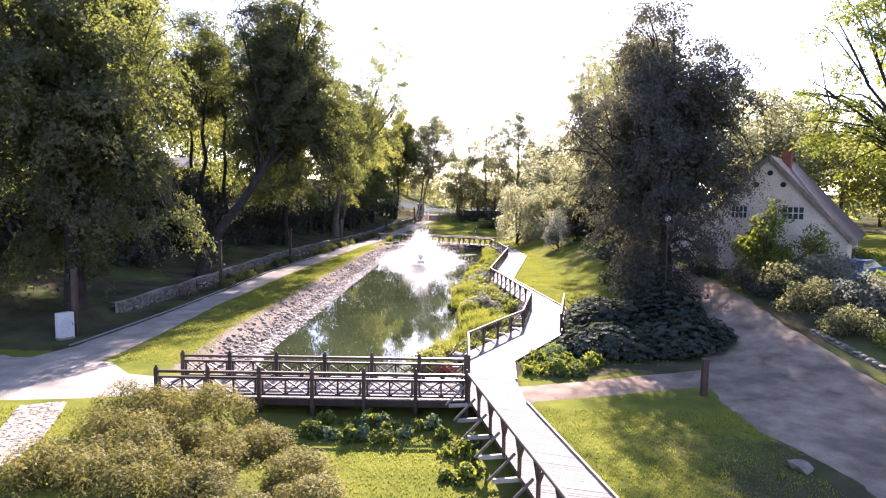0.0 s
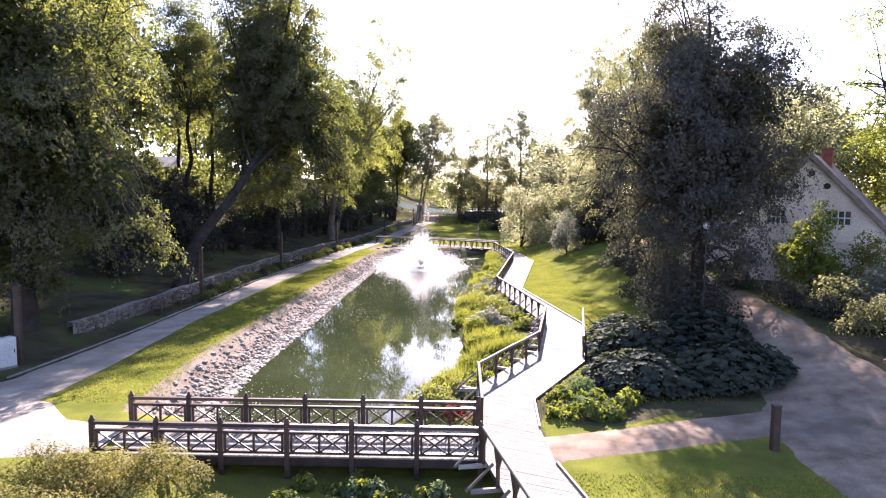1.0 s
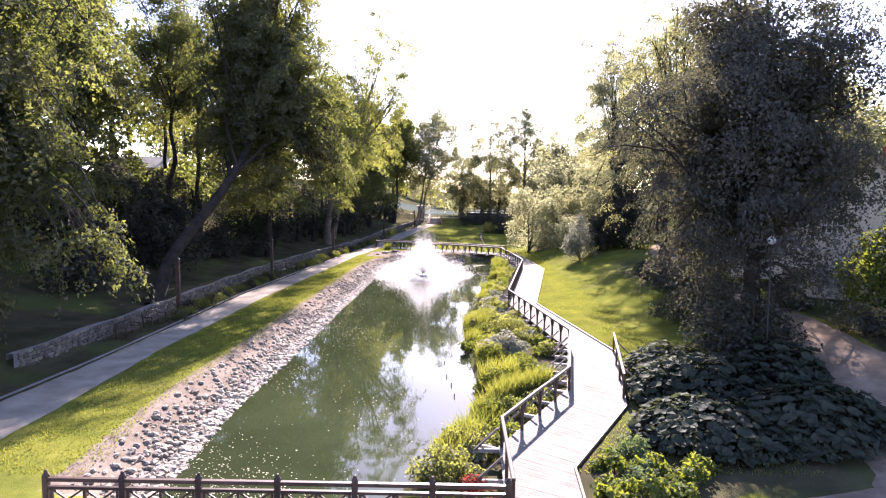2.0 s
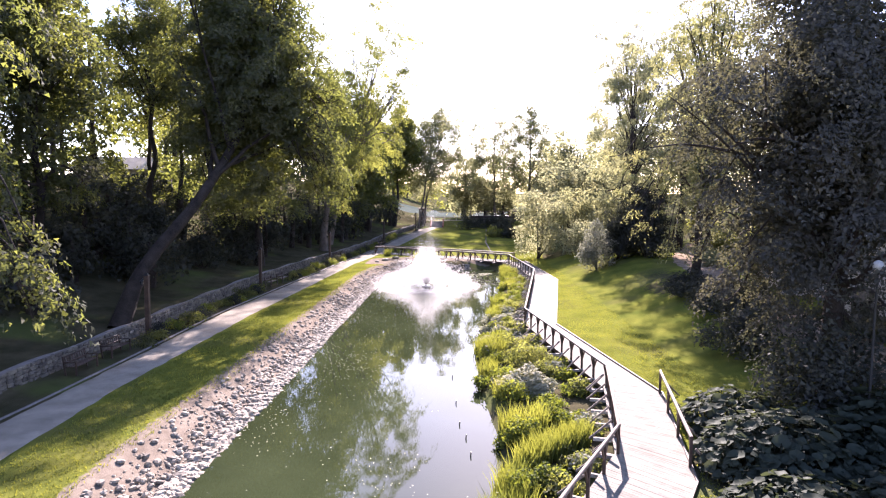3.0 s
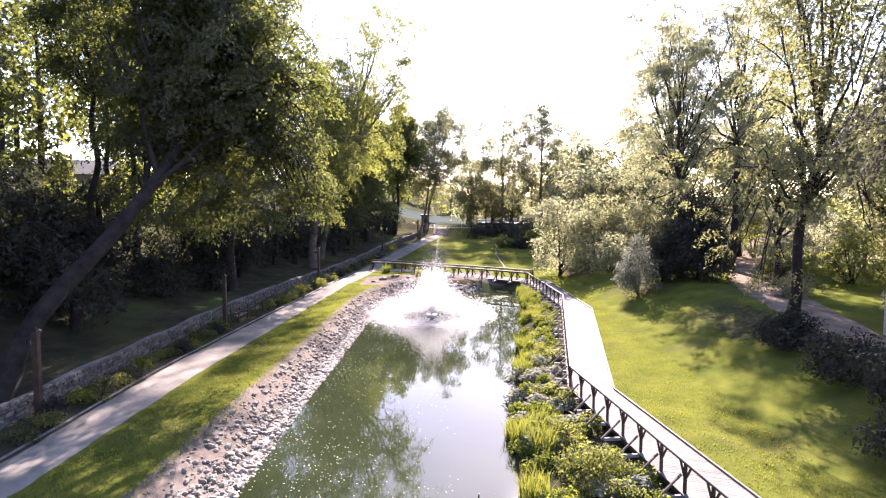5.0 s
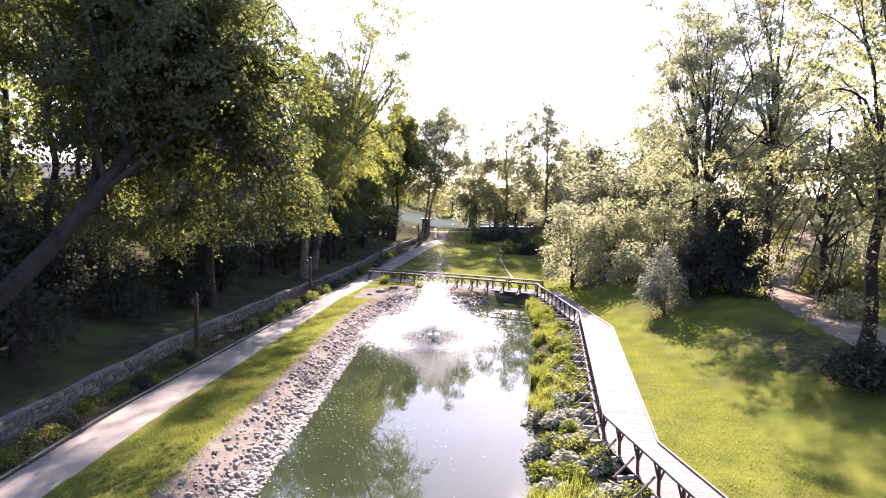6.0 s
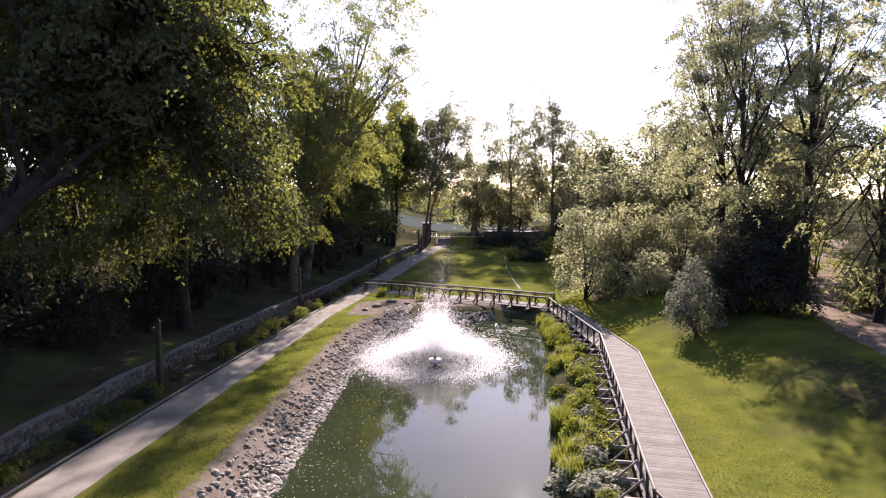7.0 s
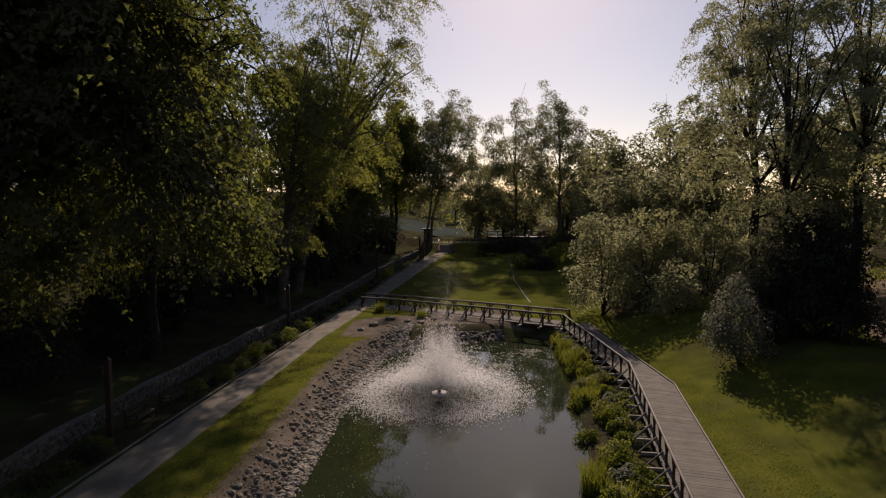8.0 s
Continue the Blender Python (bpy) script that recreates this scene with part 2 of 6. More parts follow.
# ---- mesh helpers ----
def quick_mesh(name, verts, faces, mat, smooth=False):
    """A mesh from arrays: verts (n, 3), faces (m, 3 or 4)."""
    verts, faces = np.asarray(verts, np.float32), np.asarray(faces, np.int32)
    me = bpy.data.meshes.new(name)
    me.vertices.add(len(verts))
    me.vertices.foreach_set("co", verts.ravel())
    k = faces.shape[1]
    me.loops.add(faces.size)
    me.loops.foreach_set("vertex_index", faces.ravel())
    me.polygons.add(len(faces))
    me.polygons.foreach_set("loop_start", np.arange(0, faces.size, k, dtype=np.int32))
    me.polygons.foreach_set("use_smooth", np.full(len(faces), smooth))
    me.update(calc_edges=True)
    me.validate()
    if mat:
        me.materials.append(mat)
    return me


def part(name, me, parent=None, label="", at=None):
    ob = new(name, me)
    if parent:
        ob.parent = parent
    if at is not None:
        ob.matrix_basis = at
    return tagged(ob, label)


def empty(name, at, label, category, group="", kind=""):
    ob = new(name)
    ob.empty_display_size = 0.2
    ob.matrix_basis = at
    return tagged(ob, label, category, group, kind)


def bm_mesh(name, bm, mat, smooth=False):
    me = bpy.data.meshes.new(name)
    bm.to_mesh(me)
    bm.free()
    if smooth:
        me.polygons.foreach_set("use_smooth", np.full(len(me.polygons), True))
    me.materials.append(mat)
    return me


def box_bm(bm, size, m=Matrix(), bevel=0.0):
    """Adds a box of that size, its centre at the pose m, with bevelled edges."""
    got = bmesh.ops.create_cube(bm, size=1.0, matrix=m @ Matrix.Diagonal((*size, 1)))
    if bevel:
        edges = list({e for v in got["verts"] for e in v.link_edges})
        bmesh.ops.bevel(bm, geom=edges, offset=bevel, segments=1, affect="EDGES")
    return bm


def box(name, size, mat, bevel=0.01, m=Matrix()):
    return bm_mesh(name, box_bm(bmesh.new(), size, m, bevel), mat)


def span(a, b, up=(0, 0, 1)):
    """A pose at the middle between a and b, its x axis along them."""
    a, b = Vector(a), Vector(b)
    x = (b - a).normalized()
    y = Vector(up).cross(x)
    y = y.normalized() if y.length > 1e-4 else Vector((0, 1, 0))
    z = x.cross(y)
    m = Matrix((x, y, z)).transposed().to_4x4()
    m.translation = (a + b) / 2
    return m


def tube_arrays(points, radii, sides=8):
    """The verts and quads of a tapered tube along a bent line."""
    pts, rad = np.asarray(points, float), np.asarray(radii, float)
    d = np.gradient(pts, axis=0)
    d /= np.linalg.norm(d, axis=1)[:, None] + 1e-9
    ref = np.where(np.abs(d[:, 2:3]) > 0.9, [[1.0, 0, 0]], [[0, 0, 1.0]])
    u = np.cross(d, ref)
    u /= np.linalg.norm(u, axis=1)[:, None] + 1e-9
    w = np.cross(d, u)
    a = np.linspace(0, 2 * np.pi, sides, endpoint=False)
    ring = u[:, None] * np.cos(a)[None, :, None] + w[:, None] * np.sin(a)[None, :, None]
    v = (pts[:, None] + ring * rad[:, None, None]).reshape(-1, 3)
    i, j = np.meshgrid(np.arange(len(pts) - 1), np.arange(sides), indexing="ij")
    i, j = i.ravel(), j.ravel()
    k = (j + 1) % sides
    return v, np.stack([i * sides + j, i * sides + k, (i + 1) * sides + k, (i + 1) * sides + j], 1)


def tubes_mesh(name, tubes, mat, sides=8):
    vs, fs, n = [], [], 0
    for pts, rad in tubes:
        v, f = tube_arrays(pts, rad, sides)
        vs.append(v)
        fs.append(f + n)
        n += len(v)
    return quick_mesh(name, np.concatenate(vs), np.concatenate(fs), mat, True)


def leaves_mesh(name, pos, nor, size, mat, rng, slim=0.34, droop=0.15, hang=0.0, small=False):
    """One leaf at every place: a folded rhomb, or three-cornered where it is small."""
    n = len(pos)
    nor = nor / (np.linalg.norm(nor, axis=1)[:, None] + 1e-9)
    r = rng.normal(size=(n, 3))
    t = np.cross(nor, r)
    t /= np.linalg.norm(t, axis=1)[:, None] + 1e-9
    down = np.array([0, 0, -1.0]) - nor * -nor[:, 2:3]
    t = t * (1 - hang) + down * hang
    t /= np.linalg.norm(t, axis=1)[:, None] + 1e-9
    t[:, 2] -= droop
    b = np.cross(nor, t)
    s = (size * rng.uniform(0.6, 1.35, n))[:, None]
    if small:
        v = np.stack([pos - t * s * 0.5 + b * s * slim, pos + t * s * 0.55, pos - t * s * 0.5 - b * s * slim], 1).reshape(-1, 3)
        return quick_mesh(name, v, np.arange(3 * n).reshape(-1, 3), mat)
    v = np.stack([pos - t * s * 0.5, pos + b * s * slim - nor * s * 0.1, pos + t * s * 0.5, pos - b * s * slim - nor * s * 0.1], 1).reshape(-1, 3)
    return quick_mesh(name, v, np.arange(4 * n).reshape(-1, 4), mat)


def blades_mesh(name, pos, height, lean, width, mat, rng):
    """Tapered grass blades, each bent once, at every place."""
    n = len(pos)
    a = rng.uniform(0, 2 * np.pi, n)
    side = np.stack([np.cos(a), np.sin(a), np.zeros(n)], 1)
    b = rng.uniform(0, 2 * np.pi, n)
    out = np.stack([np.cos(b), np.sin(b), np.zeros(n)], 1) * rng.uniform(0.1, 1, n)[:, None] * lean
    h = height * rng.uniform(0.55, 1.2, n)
    up = np.stack([np.zeros(n), np.zeros(n), h], 1)
    w = side * width / 2
    mid, tip = pos + up * 0.6 + out * 0.35 * h[:, None], pos + up + out * h[:, None]
    v = np.stack([pos - w, pos + w, mid + w * 0.8, mid - w * 0.8, tip], 1).reshape(-1, 3)
    k = np.arange(n)[:, None] * 5
    f = np.concatenate([k + [[0, 1, 2]], k + [[0, 2, 3]], k + [[3, 2, 4]]])
    return quick_mesh(name, v, f, mat)


# ---- plan ----
def line_x(points, y):
    """x on a bent line that runs along y."""
    p = np.array(points, float)
    return np.interp(y, p[:, 1], p[:, 0])


def step(a, b, v):
    s = np.clip((np.asarray(v, float) - a) / (b - a), 0, 1)
    return s * s * (3 - 2 * s)


WATER_Z = -1.0
POND = [(-9.7, 27.2), (-10.1, 36), (-9.9, 45), (-9.8, 60), (-9.6, 75), (-9.4, 86), (-8.6, 92), (-6.2, 95.5), (-1, 97), (3.0, 99.5), (5.0, 97),
        (4.8, 90), (4.3, 84), (3.1, 73.5), (1.5, 63), (0.6, 56), (0.25, 47), (0.8, 40), (0.5, 34), (-1.6, 30), (-2.8, 27.0)]
# left and right edges of the boardwalk, station by station
WALKWAY = [((4.6, 5.0), (6.7, 5.2)), ((1.02, 23.4), (3.35, 22.3)), ((1.1, 26.3), (3.22, 25.2)), ((1.15, 29.9), (3.4, 28.2)), ((4.55, 36.3), (6.55, 34.1)),
           ((5.9, 43.8), (8.35, 43.0)), ((3.75, 58.6), (6.0, 58.2)), ((7.35, 82.5), (9.8, 81.4)), ((6.1, 98.6), (8.5, 100.6))]
PATH_OUTER = [(-20.4, 26.9), (-19.1, 29.1), (-18.4, 38.8), (-18.2, 61.4), (-17.4, 73.5), (-16.5, 85), (-15.3, 101.8), (-12.6, 132), (-7.0, 163)]
PATH_INNER = [(-15.4, 27.0), (-15.5, 33), (-15.9, 42), (-15.5, 61), (-14.6, 76.5), (-13.7, 93), (-12.6, 103), (-11.0, 120), (-4.3, 163)]
WALL_LINE = [(-20.9, 30), (-20.6, 50), (-20.5, 71), (-19.9, 82), (-18.8, 94), (-17.3, 106), (-14.8, 132), (-9.2, 162)]
ROAD = [(17, -30, 6.4), (14.9, 8, 6.4), (14.6, 16.8, 6.4), (14.3, 21, 8.0), (14.75, 25.5, 7.4), (15.7, 32, 4.8), (16.9, 41, 2.8), (17.5, 50, 2.9), (18.6, 58, 3.2), (20.2, 66, 3.8), (22.6, 77, 5.0), (28.0, 90, 6.0), (38, 110, 6.0), (50, 132, 6.0), (70, 160, 6)]


def pond_distance(x, y):
    """Metres from the waterline, outside positive."""
    x, y = np.asarray(x, float), np.asarray(y, float)
    best, inside = np.full(x.shape, 1e9), np.zeros(x.shape, bool)
    for (ax, ay), (bx, by) in zip(POND, POND[1:] + POND[:1]):
        ex, ey = bx - ax, by - ay
        t = np.clip(((x - ax) * ex + (y - ay) * ey) / (ex * ex + ey * ey), 0, 1)
        best = np.minimum(best, np.hypot(x - ax - t * ex, y - ay - t * ey))
        with np.errstate(divide="ignore", invalid="ignore"):
            inside ^= ((ay > y) != (by > y)) & (x < ex * (y - ay) / np.where(ey == 0, 1e-9, ey) + ax)
    return np.where(inside, -best, best)


def wobble(x, y, s, seed=0.0):
    """A smooth uneven pattern between -1 and 1."""
    return (np.sin(x / s + 1.3 * np.sin(y / s * 0.7 + seed)) + np.sin(y / s * 1.3 + 1.7 * np.sin(x / s * 0.6 + seed * 2)) + np.sin((x + y) / s * 0.5 + seed)) / 3


def height(x, y):
    """The ground's height."""
    x, y = np.asarray(x, float), np.asarray(y, float)
    d = pond_distance(x, y)
    right = line_x([r for _, r in WALKWAY], y)
    # low planted bank on the right and south of the pond, stone slope on the left
    low = -1.02 + 0.45 * step(0, 1.2, d)
    low = low + (-0.05 - low) * step(-1.3, 0.0, x - right)
    south = -0.72 + 0.02 * wobble(x, y, 2)
    south = south + (-0.04 - south) * step(-6.0, -10.5, x)
    low = low + (np.where(x - right > 0.0, low, south + (-0.05 - south) * step(-1.3, 0.0, x - right)) - low) * step(27.5, 25.5, y)
    left = np.minimum(-1.02 + 0.44 * np.maximum(d, 0), -0.0)
    north = np.minimum(-1.02 + 0.5 * np.maximum(d, 0), -0.05)
    h = np.where(x < -7.5, np.where(y < 26.2, np.maximum(left, south), left), low)
    h = h + (north - h) * step(95, 99, y)
    h = np.where(d < 0, -1.02 + np.maximum(d * 0.5, -1.2), h)
    # hill on the right, climbing ground far ahead, wooded bank on the left
    h = h + 2.5 * step(9.5, 20, x) * step(17, 42, y)
    h = h + 1.3 * step(115, 160, y) + 1.3 * step(162, 170, y)
    back = line_x(WALL_LINE, y) - x
    h = h + np.where(back > 0, 0.8 * step(0.0, 0.4, back) + 9.0 * step(0, 34, back) + 0.25 * wobble(x, y, 3), 0) * step(27, 37, y)
    h = h + np.where(back > 0, 3.0 * step(4, 30, back), 0) * (1 - step(27, 37, y))
    return h + 0.03 * wobble(x, y, 4.0, 2.0) * step(1.5, 4, d)


def ground_z(x, y):
    return float(height(np.array([x]), np.array([y]))[0])


# ---- ground ----
def ground_sheet():
    xs = np.concatenate([[-1500, -600, -250, -120, -80], np.arange(-62, 62, 0.62), [70, 90, 130, 260, 600, 1500]])
    ys = np.concatenate([[-1500, -500, -150, -60, -25], np.arange(-10, 175, 0.75), np.arange(176, 240, 4.0), [260, 320, 500, 900, 1800]])
    gx, gy = np.meshgrid(xs, ys, indexing="ij")
    gz = height(gx, gy)
    far = np.maximum(np.abs(gx) - 62, 0) + np.maximum(gy - 235, 0)
    gz = gz + 0.02 * np.minimum(far, 300)
    v = np.stack([gx, gy, gz], -1).reshape(-1, 3)
    i, j = np.meshgrid(np.arange(len(xs) - 1), np.arange(len(ys) - 1), indexing="ij")
    n = len(ys)
    f = np.stack([i * n + j, (i + 1) * n + j, (i + 1) * n + j + 1, i * n + j + 1], -1).reshape(-1, 4)
    me = quick_mesh("ground", v, f, PARK_GROUND, True)
    x, y = v[:, 0], v[:, 1]
    d = pond_distance(x, y)
    right = line_x([r for _, r in WALKWAY], y)
    earth = step(3.2, 1.8, d) * step(-6.5, -8.0, x) * step(25.5, 26.5, y)
    earth = np.maximum(earth, step(4.0, 2.5, d) * step(94, 96, y) * step(4.5, 3, x))
    earth = np.maximum(earth, step(10.0, 8.0, d) * step(93.5, 95.5, y) * step(108.5, 107, y) * step(3.5, 1.5, x) * step(-12.7, -12.2, x))
    wood_shade = step(0.9, 0.4, x - line_x(PATH_OUTER, y)) * step(28, 30, y)
    wood_shade = np.maximum(wood_shade, step(0.1, -0.4, x - right) * step(-8.0, -6.5, x) * step(27.0, 28.5, y) * step(101, 99, y))
    wood_shade = np.maximum(wood_shade, step(2.2, 1.6, d + np.abs(x + 1.5) * 0.25) * step(28, 26.5, y) * step(19, 20.5, y))
    wood_shade = np.maximum(wood_shade, step(-2.2, -0.8, x - right) * step(0.2, -0.3, x - right) * step(30, 28, y))
    wood_shade = np.maximum(wood_shade, np.maximum(step(0, 4, x - 9 - 0.1 * (y - 100)) * step(98, 103, y), step(174, 178, y)))
    # floor under the butterbur, stretched to darken the shaded strip south of it
    wood_shade = np.maximum(wood_shade, step(1.0, 0.75, np.hypot((x - 9.8) / 5.6, (y - 31.8) / 6.0)))
    wood_shade = np.maximum(wood_shade, step(1.0, 0.8, np.hypot((x - 5.6) / 2.6, (y - 28.0) / 2.6)) * step(-0.1, 0.2, x - right))
    # tree shade painted into the lawn beside the lane
    wood_shade = np.maximum(wood_shade, 0.55 * step(1.0, 0.3, np.hypot((x - 16.6) / 4.2, (y - 67) / 13.0)))
    # worn soil patches, also darkening the near lawn for missing tree shade
    wood_shade = np.maximum(wood_shade, 0.68 * step(1.0, 0.35, np.hypot((x - 10.8) / 5.6, (y - 13) / 10.5)))
    wood_shade = np.maximum(wood_shade, step(17.0, 17.7, x - 0.07 * np.maximum(y - 27, 0)) * step(24, 26, y) * step(50, 47, y) * step(27, 24, x))
    for name, mask in (("earth", earth), ("wood_shade", wood_shade)):
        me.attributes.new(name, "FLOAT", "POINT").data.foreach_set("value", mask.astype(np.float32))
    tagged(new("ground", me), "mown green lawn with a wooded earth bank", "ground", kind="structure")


ground_sheet()


def ribbon(name, left, right, mat, lift, label, category, across=6, stretch=0.8, rough_edge=0.09):
    """A surface laid over the ground between two lines."""
    left, right = np.array(left, float), np.array(right, float)
    rows_l, rows_r = [left[:1]], [right[:1]]
    for i in range(len(left) - 1):
        k = max(1, int(max(np.linalg.norm(left[i + 1] - left[i]), np.linalg.norm(right[i + 1] - right[i])) / stretch))
        t = np.linspace(0, 1, k + 1)[1:, None]
        rows_l.append(left[i] + (left[i + 1] - left[i]) * t)
        rows_r.append(right[i] + (right[i + 1] - right[i]) * t)
    l, r = np.concatenate(rows_l), np.concatenate(rows_r)
    s = np.linspace(0, 1, across + 1)
    p = l[:, None] + (r - l)[:, None] * s[None, :, None]
    edge = (wobble(p[..., 0], p[..., 1], 0.6) + wobble(p[..., 0], p[..., 1], 0.23, 3)) * rough_edge
    p[:, 0, 0] += edge[:, 0]
    p[:, -1, 0] += edge[:, -1]
    z = height(p[..., 0], p[..., 1]) + lift
    z[:, 0] -= 0.05 + lift
    z[:, -1] -= 0.05 + lift
    v = np.concatenate([p, z[..., None]], -1).reshape(-1, 3)
    i, j = np.meshgrid(np.arange(len(l) - 1), np.arange(across), indexing="ij")
    n = across + 1
    f = np.stack([i * n + j, i * n + j + 1, (i + 1) * n + j + 1, (i + 1) * n + j], -1).reshape(-1, 4)
    return tagged(new(name, quick_mesh(name, v, f, mat, True)), label, category, kind="structure")


def smooth_line(points, k=6):
    """A rounder line through the points (any number of columns)."""
    p = np.array(points, float)
    t = np.linspace(0, len(p) - 1, (len(p) - 1) * k + 1)
    q = np.vstack([2 * p[0] - p[1], p, 2 * p[-1] - p[-2]])
    i = np.minimum(t.astype(int), len(p) - 2)
    u = (t - i)[:, None]
    a, b, c, d = q[i], q[i + 1], q[i + 2], q[i + 3]
    return 0.5 * (2 * b + (c - a) * u + (2 * a - 5 * b + 4 * c - d) * u * u + (3 * b - a - 3 * c + d) * u ** 3)


ys_path = np.concatenate([np.arange(26, 164, 2.0)])
ribbon("gravel_path", [(line_x(PATH_OUTER, y), y) for y in ys_path], [(line_x(PATH_INNER, y), y) for y in ys_path], PATH_MAT, 0.045, "pale gravel footpath along the pond lawn", "path")
edging = smooth_line([(line_x(PATH_OUTER, y), y) for y in np.arange(30, 160, 5.0)], 4)
ribbon("path_edging", edging + [-0.045, 0], edging + [0.045, 0], MORTAR, 0.085, "narrow pale kerb strip along the footpath", "kerb", 2, 0.8, 0.0)
ribbon("plaza", [(-40, 29.4), (-26, 28.6), (-20.6, 28.4), (-17.6, 28.3), (-15.35, 27.6), (-13.6, 25.6), (-10.8, 24.9)],
       [(-40, 20.0), (-26, 20.6), (-18, 20.9), (-15.5, 21.0), (-13.4, 21.4), (-12.2, 21.9), (-10.8, 22.4)], PATH_MAT, 0.05, "pale gravel forecourt at the footbridge", "path")
r3 = smooth_line(ROAD)
dr = np.gradient(r3[:, :2], axis=0)
dr /= np.linalg.norm(dr, axis=1)[:, None]
nr = np.stack([-dr[:, 1], dr[:, 0]], 1) * r3[:, 2:3] / 2
ribbon("road", r3[:, :2] + nr, r3[:, :2] - nr, ROAD_MAT, 0.04, "worn grey asphalt lane past the house", "road", 8, 0.7, 0.28)
ribbon("side_path", [(3.2, 24.7), (6, 25.6), (9.2, 26.8), (12.6, 27.6)], [(3.3, 22.3), (6, 23.0), (9.2, 24.1), (12.4, 24.9)], ROAD_MAT, 0.05, "grey path joining the boardwalk to the lane", "path", 5)

pond_xy = np.array(POND)
mid = pond_xy.mean(0)
grow = mid + (pond_xy - mid) * 1.02
bm = bmesh.new()
face = bm.faces.new([bm.verts.new((x, y, WATER_Z)) for x, y in np.vstack([grow])])
bmesh.ops.triangulate(bm, faces=[face])
bmesh.ops.recalc_face_normals(bm, faces=bm.faces)
tagged(new("water", bm_mesh("water", bm, WATER)), "still greenish pond water mirroring trees and sky", "pond", kind="structure")


# ---- boardwalk and bridges ----
def plank_run(parent, stations, thick, pitch, near, mat, far_mat, z=0.0):
    """Planks laid across between the left and right edges; those with near(y) are parts, the others one joined part."""
    rng = np.random.default_rng(11)
    vs, n = [], 0
    for (l0, r0), (l1, r1) in zip(stations, stations[1:]):
        l0, r0, l1, r1 = (np.array(v) for v in (l0, r0, l1, r1))
        k = max(1, round(float(np.linalg.norm((l1 + r1 - l0 - r0) / 2)) / pitch))
        for i in range(k):
            a, b = (i + 0.03) / k, (i + 0.94) / k
            q = [l0 + (l1 - l0) * a, r0 + (r1 - r0) * a, r0 + (r1 - r0) * b, l0 + (l1 - l0) * b]
            dz = rng.uniform(-0.004, 0.004)
            top = [(*p, z + dz) for p in q]
            if near((q[0][1] + q[1][1]) / 2):
                c = Vector(np.mean(top, 0))
                pts = [Vector(p) - c for p in top]
                me = bpy.data.meshes.new("plank")
                me.from_pydata([*pts, *(p - Vector((0, 0, thick)) for p in pts)], [], [(0, 1, 2, 3), (7, 6, 5, 4), (0, 4, 5, 1), (1, 5, 6, 2), (2, 6, 7, 3), (3, 7, 4, 0)])
                me.materials.append(mat)
                part("plank", me, parent, at=Matrix.Translation(c))
            else:
                vs.append(np.array(top + [(x, y, w - thick) for x, y, w in top]))
    if vs:
        v = np.concatenate(vs)
        k = np.arange(len(vs))[:, None, None] * 8
        f = (k + np.array([[0, 1, 2, 3], [7, 6, 5, 4], [0, 4, 5, 1], [1, 5, 6, 2], [2, 6, 7, 3], [3, 7, 4, 0]])[None]).reshape(-1, 4)
        tagged(part("planks", quick_mesh("planks", v, f, far_mat), parent), kind="stuff")


def beam(name, a, b, wide, tall, mat, parent, bevel=0.008, label="", up=(0, 0, 1)):
    m = span(a, b, up)
    return part(name, box(name, ((Vector(b) - Vector(a)).length, wide, tall), mat, bevel), parent, label, m)


def beam_along(name, pts, wide, tall, mat, parent, z, side=0.0):
    for a, b in zip(pts, pts[1:]):
        beam(name, (*a, z), (*b, z), wide, tall, mat, parent)


boardwalk = empty("boardwalk", Matrix(), "weathered pale plank boardwalk on timber joists beside the pond", "boardwalk")
plank_run(boardwalk, WALKWAY, 0.045, 0.148, lambda y: 13 < y < 52.5, DECK_MAT, DECK_FAR)
for (l0, r0), (l1, r1) in zip(WALKWAY, WALKWAY[1:]):
    for s in (0.04, 0.5, 0.96):
        a = [l0[i] + (r0[i] - l0[i]) * s for i in (0, 1)]
        b = [l1[i] + (r1[i] - l1[i]) * s for i in (0, 1)]
        beam("bearer", (*a, -0.15), (*b, -0.15), 0.1, 0.2, DARK_WOOD, boardwalk)
    if not (22 < r0[1] < 23):
        beam("edge_board", (r0[0], r0[1], 0.03), (r1[0], r1[1], 0.03), 0.07, 0.1, GREY_WOOD, boardwalk)

log_post = box("post", (0.1, 0.1, 1.2), DARK_WOOD, 0.012, pose(0, 0, 0.42))
splay = box("brace", (0.07, 0.06, 0.62), DARK_WOOD, 0.008)
raker = box("raker", (0.07, 0.07, 1.08), GREY_WOOD, 0.008)
joist = box("joist", (0.1, 0.95, 0.13), PALE_WOOD, 0.01)


